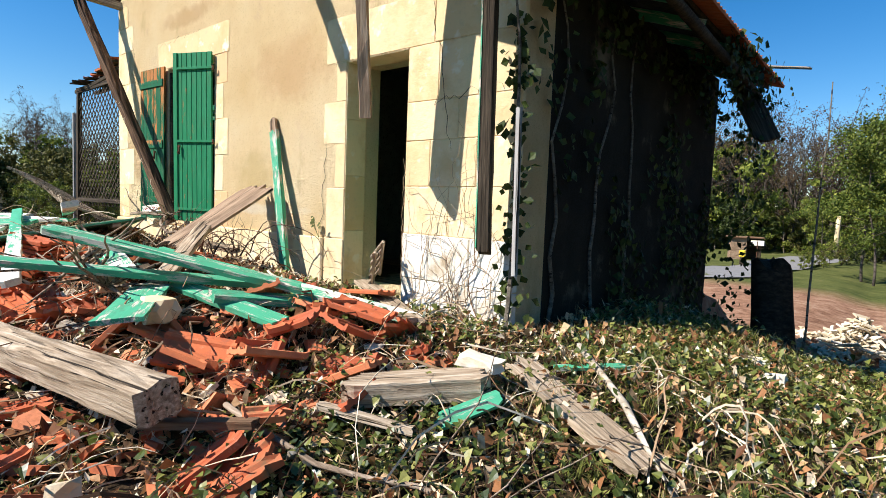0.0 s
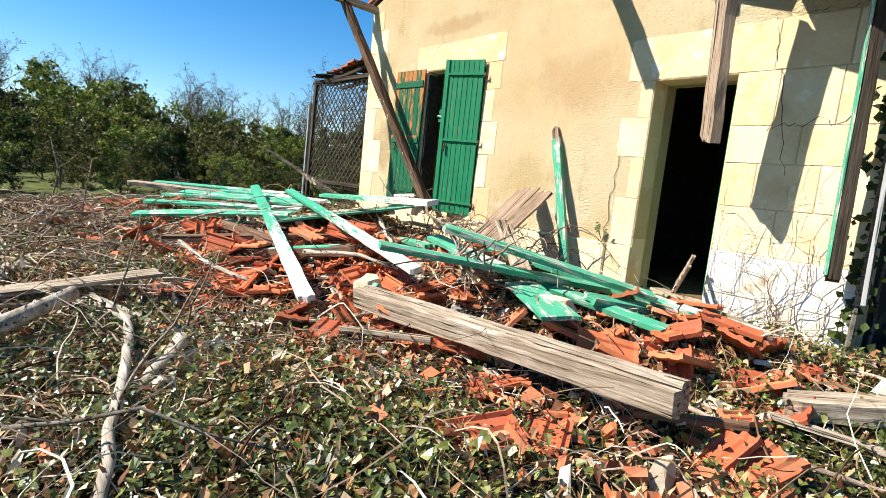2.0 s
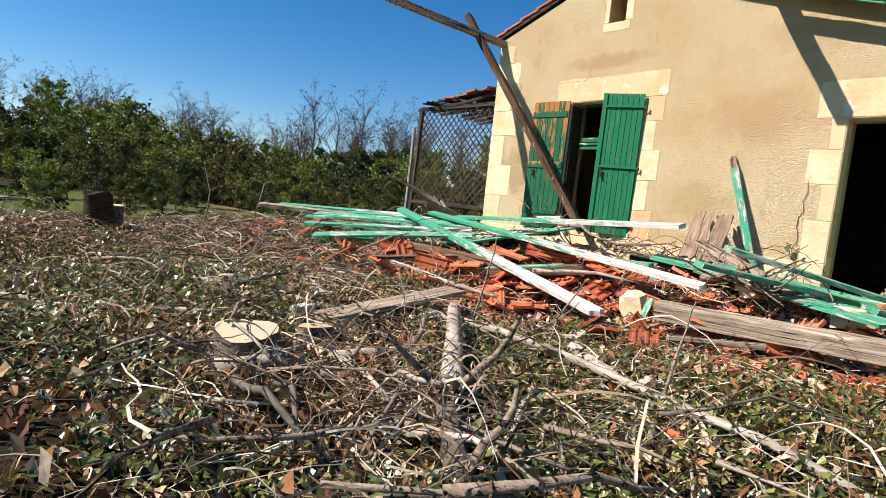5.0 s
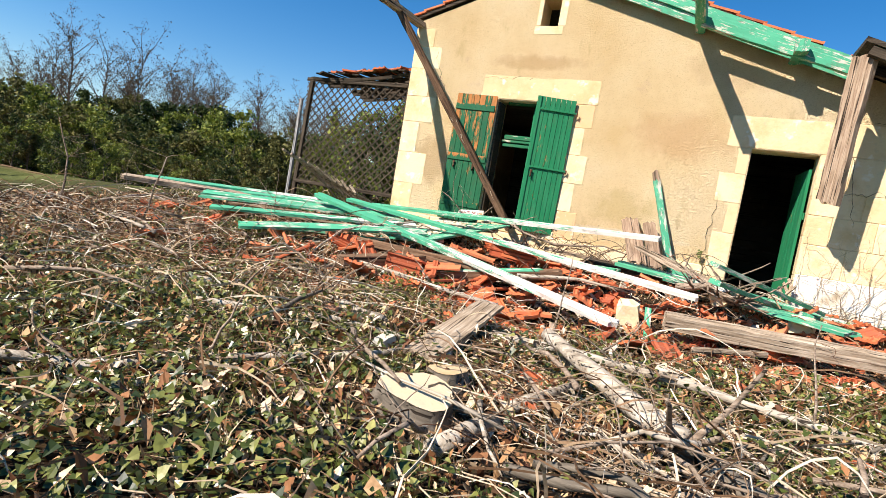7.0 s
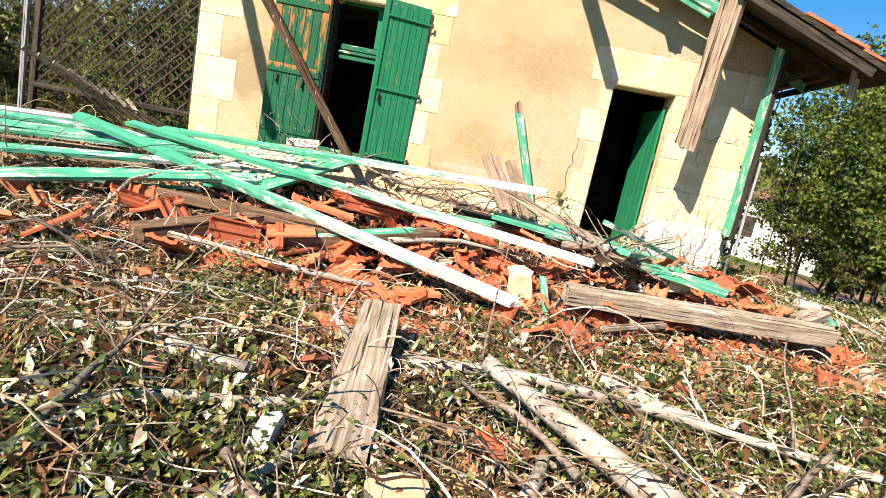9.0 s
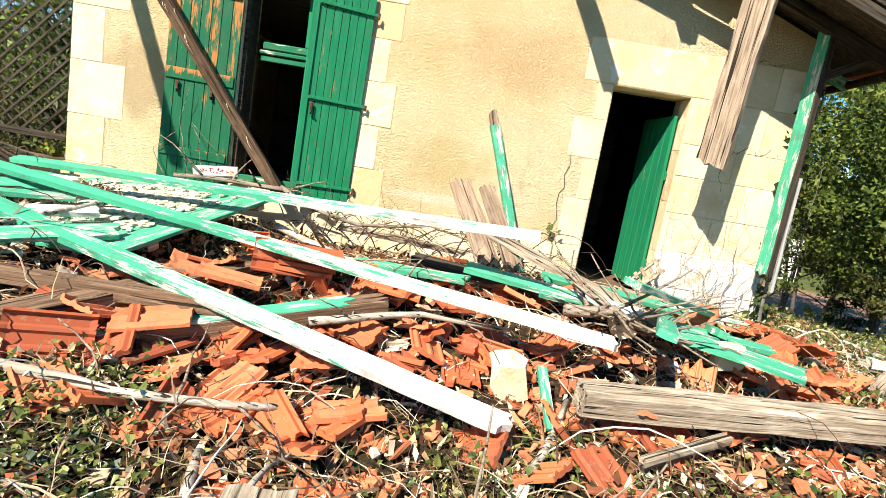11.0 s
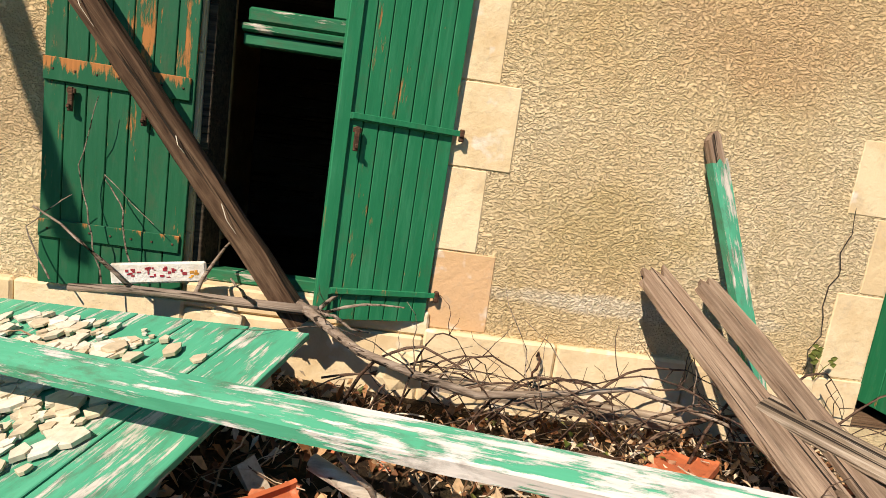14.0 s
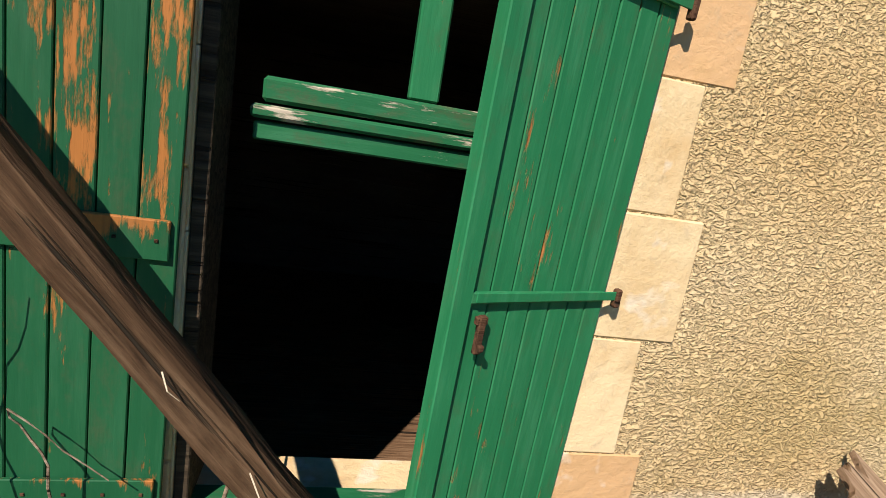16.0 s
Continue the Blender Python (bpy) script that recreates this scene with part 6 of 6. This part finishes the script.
def woods():
    r = random.Random(77)
    # west and north-west edge of the clearing
    for a in range(96, 194, 4):
        az = radians(a + r.uniform(-1.5, 1.5))
        for kind, d, lo, hi, p in (("shrub", 21, 0.4, 0.7, 0.7), ("shrub", 28, 0.7, 1.1, 1.0), ("shrub", 36, 1.0, 1.6, 1.0), ("shrub", 44, 1.6, 2.3, 1.0), ("leafy", 49, 0.40, 0.58, 1.0), ("shrub", 53, 2.0, 2.5, 1.0), ("leafy", 57, 0.5, 0.7, 1.0), ("leafy", 63, 0.6, 0.78, 0.8), ("bare", 70, 0.8, 0.95, 1.0), ("bare", 78, 0.82, 0.95, 1.0), ("bare", 86, 0.85, 1.0, 1.0)):
            if a < 108 and d < 50:
                continue
            if r.random() > p:
                continue
            dd = d + r.uniform(-4, 4)
            x, y = -4 + dd * math.cos(az), 2 + dd * math.sin(az)
            plant(kind, x, y, r.uniform(lo, hi) * (0.85 if a > 158 and d > 60 else 1.0), r)
            if kind == "shrub" and r.random() < 0.7:
                plant(kind, x + r.uniform(-3, 3), y + r.uniform(-3, 3), r.uniform(lo, hi) * 0.8, r)
    for a in range(130, 188, 6):
        az, dd = radians(a + r.uniform(-1.5, 1.5)), r.uniform(64, 74)
        plant("leafy", -4 + dd * math.cos(az), 2 + dd * math.sin(az), r.uniform(0.6, 0.75), r)
    for a in range(118, 172, 3):
        for kind, d, lo, hi in (("shrub", 20, 0.3, 0.5), ("shrub", 25, 0.35, 0.6), ("shrub", 32, 0.6, 0.9), ("shrub", 47, 1.5, 2.1), ("leafy", 60, 0.62, 0.80), ("leafy", 70, 0.72, 0.86), ("bare", 80, 0.80, 0.98), ("bare", 90, 0.88, 1.02)):
            az, dd = radians(a + r.uniform(-1.4, 1.4)), d + r.uniform(-4, 4)
            plant(kind, -4 + dd * math.cos(az), 2 + dd * math.sin(az), r.uniform(lo, hi) * (1.2 if a < 156 and d > 50 else 0.82), r)
    for a in range(97, 126, 2):
        az, dd = radians(a + r.uniform(-0.8, 0.8)), r.uniform(58, 74)
        plant("leafy" if r.random() < 0.7 else "bare", -4 + dd * math.cos(az), 2 + dd * math.sin(az), r.uniform(0.85, 1.1) * (1.0 + 0.012 * (a - 97)), r)
    # north and north-east woods behind the field
    for a in range(40, 80, 5):
        az = radians(a + r.uniform(-1.5, 1.5))
        for kind, d, lo, hi, p in (("shrub", 56, 1.2, 2.0, 1.0), ("shrub", 62, 1.4, 2.2, 1.0), ("bare", 64, 0.6, 0.8, 0.9), ("bare", 72, 0.7, 0.95, 0.9), ("bare", 80, 0.8, 1.0, 0.9), ("leafy", 88, 1.0, 1.25, 0.8)):
            if r.random() < p:
                dd = d + r.uniform(-4, 4)
                plant(kind, -2 + dd * math.cos(az), dd * math.sin(az), r.uniform(lo, hi), r)
    for a in range(79, 105, 3):
        az = radians(a + r.uniform(-1, 1))
        for kind, d, lo, hi, p in (("shrub", 53, 1.0, 1.5, 1.0), ("shrub", 58, 1.5, 2.2, 1.0), ("bare", 63, 0.5, 0.75, 1.0), ("shrub", 66, 2.0, 2.8, 1.0), ("leafy", 70, 0.6, 0.85, 0.5), ("bare", 75, 0.7, 0.9, 0.8)):
            if r.random() < p:
                dd = d + r.uniform(-3, 3)
                plant(kind, -1 + dd * math.cos(az), dd * math.sin(az), r.uniform(lo, hi), r)
    for x, y, s in ((2.3, 7.4, 0.65), (3.6, 11.2, 0.7), (5.0, 15.0, 0.8), (6.4, 17.0, 0.85), (3.0, 6.3, 0.6), (3.0, 8.2, 0.75), (4.0, 10.0, 0.85), (3.8, 12.6, 0.9), (5.2, 9.0, 0.85), (6.6, 11.5, 1.0), (5.4, 13.5, 1.0), (8.0, 10.0, 0.9), (7.6, 14.5, 1.1), (9.8, 12.5, 1.0), (6.2, 7.6, 0.8)):
        plant("slim", x, y, s, r)
    for x, y in ((1.8, 7.2), (3.0, 10.4), (4.6, 9.3), (6.0, 8.4), (2.4, 12.8), (5.0, 12.2)):
        plant("shrub", x, y, r.uniform(0.4, 0.7), r)


woods()


def lane_side():
    """Low hedge and slender trees beside the lane, brown woods behind."""
    r = random.Random(83)
    for i in range(12):
        u = i / 11
        plant("shrub", -4.4 + 2.6 * u + r.uniform(-0.3, 0.3), 38 + 11 * u, r.uniform(0.32, 0.45), r)
    for x, y, s in ((-1.4, 35, 1.0), (-0.9, 34, 0.95), (-0.2, 36, 1.1), (1.2, 38, 1.2), (0.4, 41, 1.1)):
        plant("slim", x, y, s, r)
    for a in range(84, 108, 1):
        for kind, d, lo, hi in (("bare", 60, 0.75, 0.95), ("shrub", 57, 1.1, 1.6), ("bare", 70, 0.85, 1.05)):
            az, dd = radians(a + r.uniform(-0.6, 0.6)), d + r.uniform(-3, 3)
            plant(kind, dd * math.cos(az), dd * math.sin(az), r.uniform(lo, hi), r)


lane_side()
for _i, (_x, _y, _s) in enumerate(((-14.6, 9.5, 1.1), (-13.2, 10.4, 1.2), (-12.0, 11.2, 1.15), (-16.2, 11.5, 1.3), (-13.8, 13.5, 1.5), (-11.4, 14.5, 1.5))):
    plant("shrub", _x, _y, _s, random.Random(120 + _i))
# trees behind the walker close the place
for _i, (_x, _y) in enumerate(((-18, -34), (-8, -40), (4, -38), (15, -30), (26, -18), (30, -4), (28, 10), (-30, -24), (-38, -14))):
    plant("leafy", _x, _y, 0.9, random.Random(90 + _i))


# ---- road, shelter, lamp pole, white house ----
def build_road():
    pts = [(-60, 10), (-25, 16), (-11, 22), (-7.0, 29), (-6.2, 36), (-5.0, 47), (-2.5, 57), (8, 70), (40, 85)]
    path = []
    for a, b in zip(pts, pts[1:]):
        for i in range(6):
            u = i / 6
            path.append((a[0] + (b[0] - a[0]) * u, a[1] + (b[1] - a[1]) * u))
    vs, fs = [], []
    for i in range(len(path) - 1):
        d = Vector((path[i + 1][0] - path[i][0], path[i + 1][1] - path[i][1])).normalized()
        for s in (-1.7, 1.7):
            x, y = path[i][0] - d.y * s, path[i][1] + d.x * s
            vs.append((x, y, ground_z(x, y) + 0.06))
    for i in range(len(path) - 2):
        fs.append((2 * i, 2 * i + 2, 2 * i + 3, 2 * i + 1))
    m = Mat("asphalt", 0.85, 0.3)
    c = m.ramp(m.noise(m.vec(shift=False), 8, 8, 0.7), (0.3, (0.16, 0.155, 0.15)), (0.7, (0.26, 0.25, 0.24)))
    me = mesh_of("road", vs, [f[::-1] for f in fs], m.color(c))
    tagged(new("road", me), "narrow grey asphalt lane winding past the field", "road", kind="structure")


build_road()


YELLOW = m_paint("yellow_enamel", (0.55, 0.42, 0.03), (0.4, 0.3, 0.1), 0.2)


def build_far():
    b = tagged(new("bus_shelter"), "small roadside shelter of pale boards with an open front", "shelter")
    part("side_wall", box_bm((-0.95, -0.6, -0.2), (0.05, -0.52, 1.42), 0.01), BOARDWOOD, b)
    part("side_wall", box_bm((-0.95, -0.515, -0.2), (-0.87, 0.5, 1.42), 0.01), BOARDWOOD, b)
    # rear and right walls darkened: shade inside the open front is in their colour
    part("rear_wall", box_bm((-0.865, 0.5, -0.2), (0.95, 0.58, 1.42), 0.01), DARKWOOD, b)
    part("side_wall", box_bm((0.87, -0.6, -0.2), (0.95, 0.495, 1.42), 0.01), DARKWOOD, b)
    part("roof", box_bm((-1.1, -0.8, 1.425), (1.1, 0.75, 1.52), 0.02), BROWNWOOD, b)
    b.matrix_world = pose(-8.3, 42.8, ground_z(-8.3, 42.8), 0, 0, 20)
    y = tagged(new("post_box"), "small yellow box on a dark stand beside the lane", "post box")
    part("box", box_bm((-0.17, -0.13, 0.42), (0.17, 0.13, 0.86), 0.05), YELLOW, y)
    part("stand", box_bm((-0.12, -0.09, -0.1), (0.12, 0.09, 0.42), 0.02), DARKWOOD, y)
    y.matrix_world = pose(-7.35, 37.3, ground_z(-7.35, 37.3))
    p = tagged(new("utility_pole"), "pale concrete pole beside the lane", "pole")
    part("shaft", mesh_of("shaft", *tube([(0, 0, -0.3), (0, 0, 2), (0, 0, 4.2)], 0.20, 0.15, 8, random.Random(1)), STONE, True), STONE, p)
    part("cap", box_bm((-0.5, -0.05, 4.1), (0.2, 0.05, 4.2), 0.02), STONE, p)
    p.matrix_world = pose(-3.75, 53, ground_z(-3.75, 53))
    s = tagged(new("road_sign"), "small white road sign on a post", "sign")
    part("post", box_bm((-0.03, -0.03, 0), (0.03, 0.03, 1.9)), IRON, s)
    part("plate", box_bm((-0.4, -0.02, 1.6), (0.4, 0.0, 1.95), 0.01), WHITEWASH, s)
    s.matrix_world = pose(-7.4, 42.2, ground_z(-7.4, 42.2) - 0.55)
    h = tagged(new("white_house"), "white rendered house behind the trees with a tiled roof", "house")
    part("wall", box_bm((-3, -2.5, -1), (3, 2.5, 3.4)), WHITEWASH, h)
    bm = bmesh.new()
    v = [bm.verts.new(c) for c in ((-3.3, -2.8, 3.4), (3.3, -2.8, 3.4), (3.3, 2.8, 3.4), (-3.3, 2.8, 3.4), (-3.3, 0, 5.2), (3.3, 0, 5.2))]
    for f in ((0, 1, 5, 4), (2, 3, 4, 5), (0, 4, 3), (1, 2, 5), (3, 2, 1, 0)):
        bm.faces.new([v[i] for i in f])
    part("roof", bm, BROWNWOOD, h)
    for x in (-1.6, 1.2):
        part("window", box_bm((x, -2.53, 0.9), (x + 0.9, -2.49, 2.2), 0.01), DARKWOOD, h)
    h.matrix_world = pose(13.5, 33, ground_z(13.5, 33) + 0.6, 0, 0, -30)


build_far()
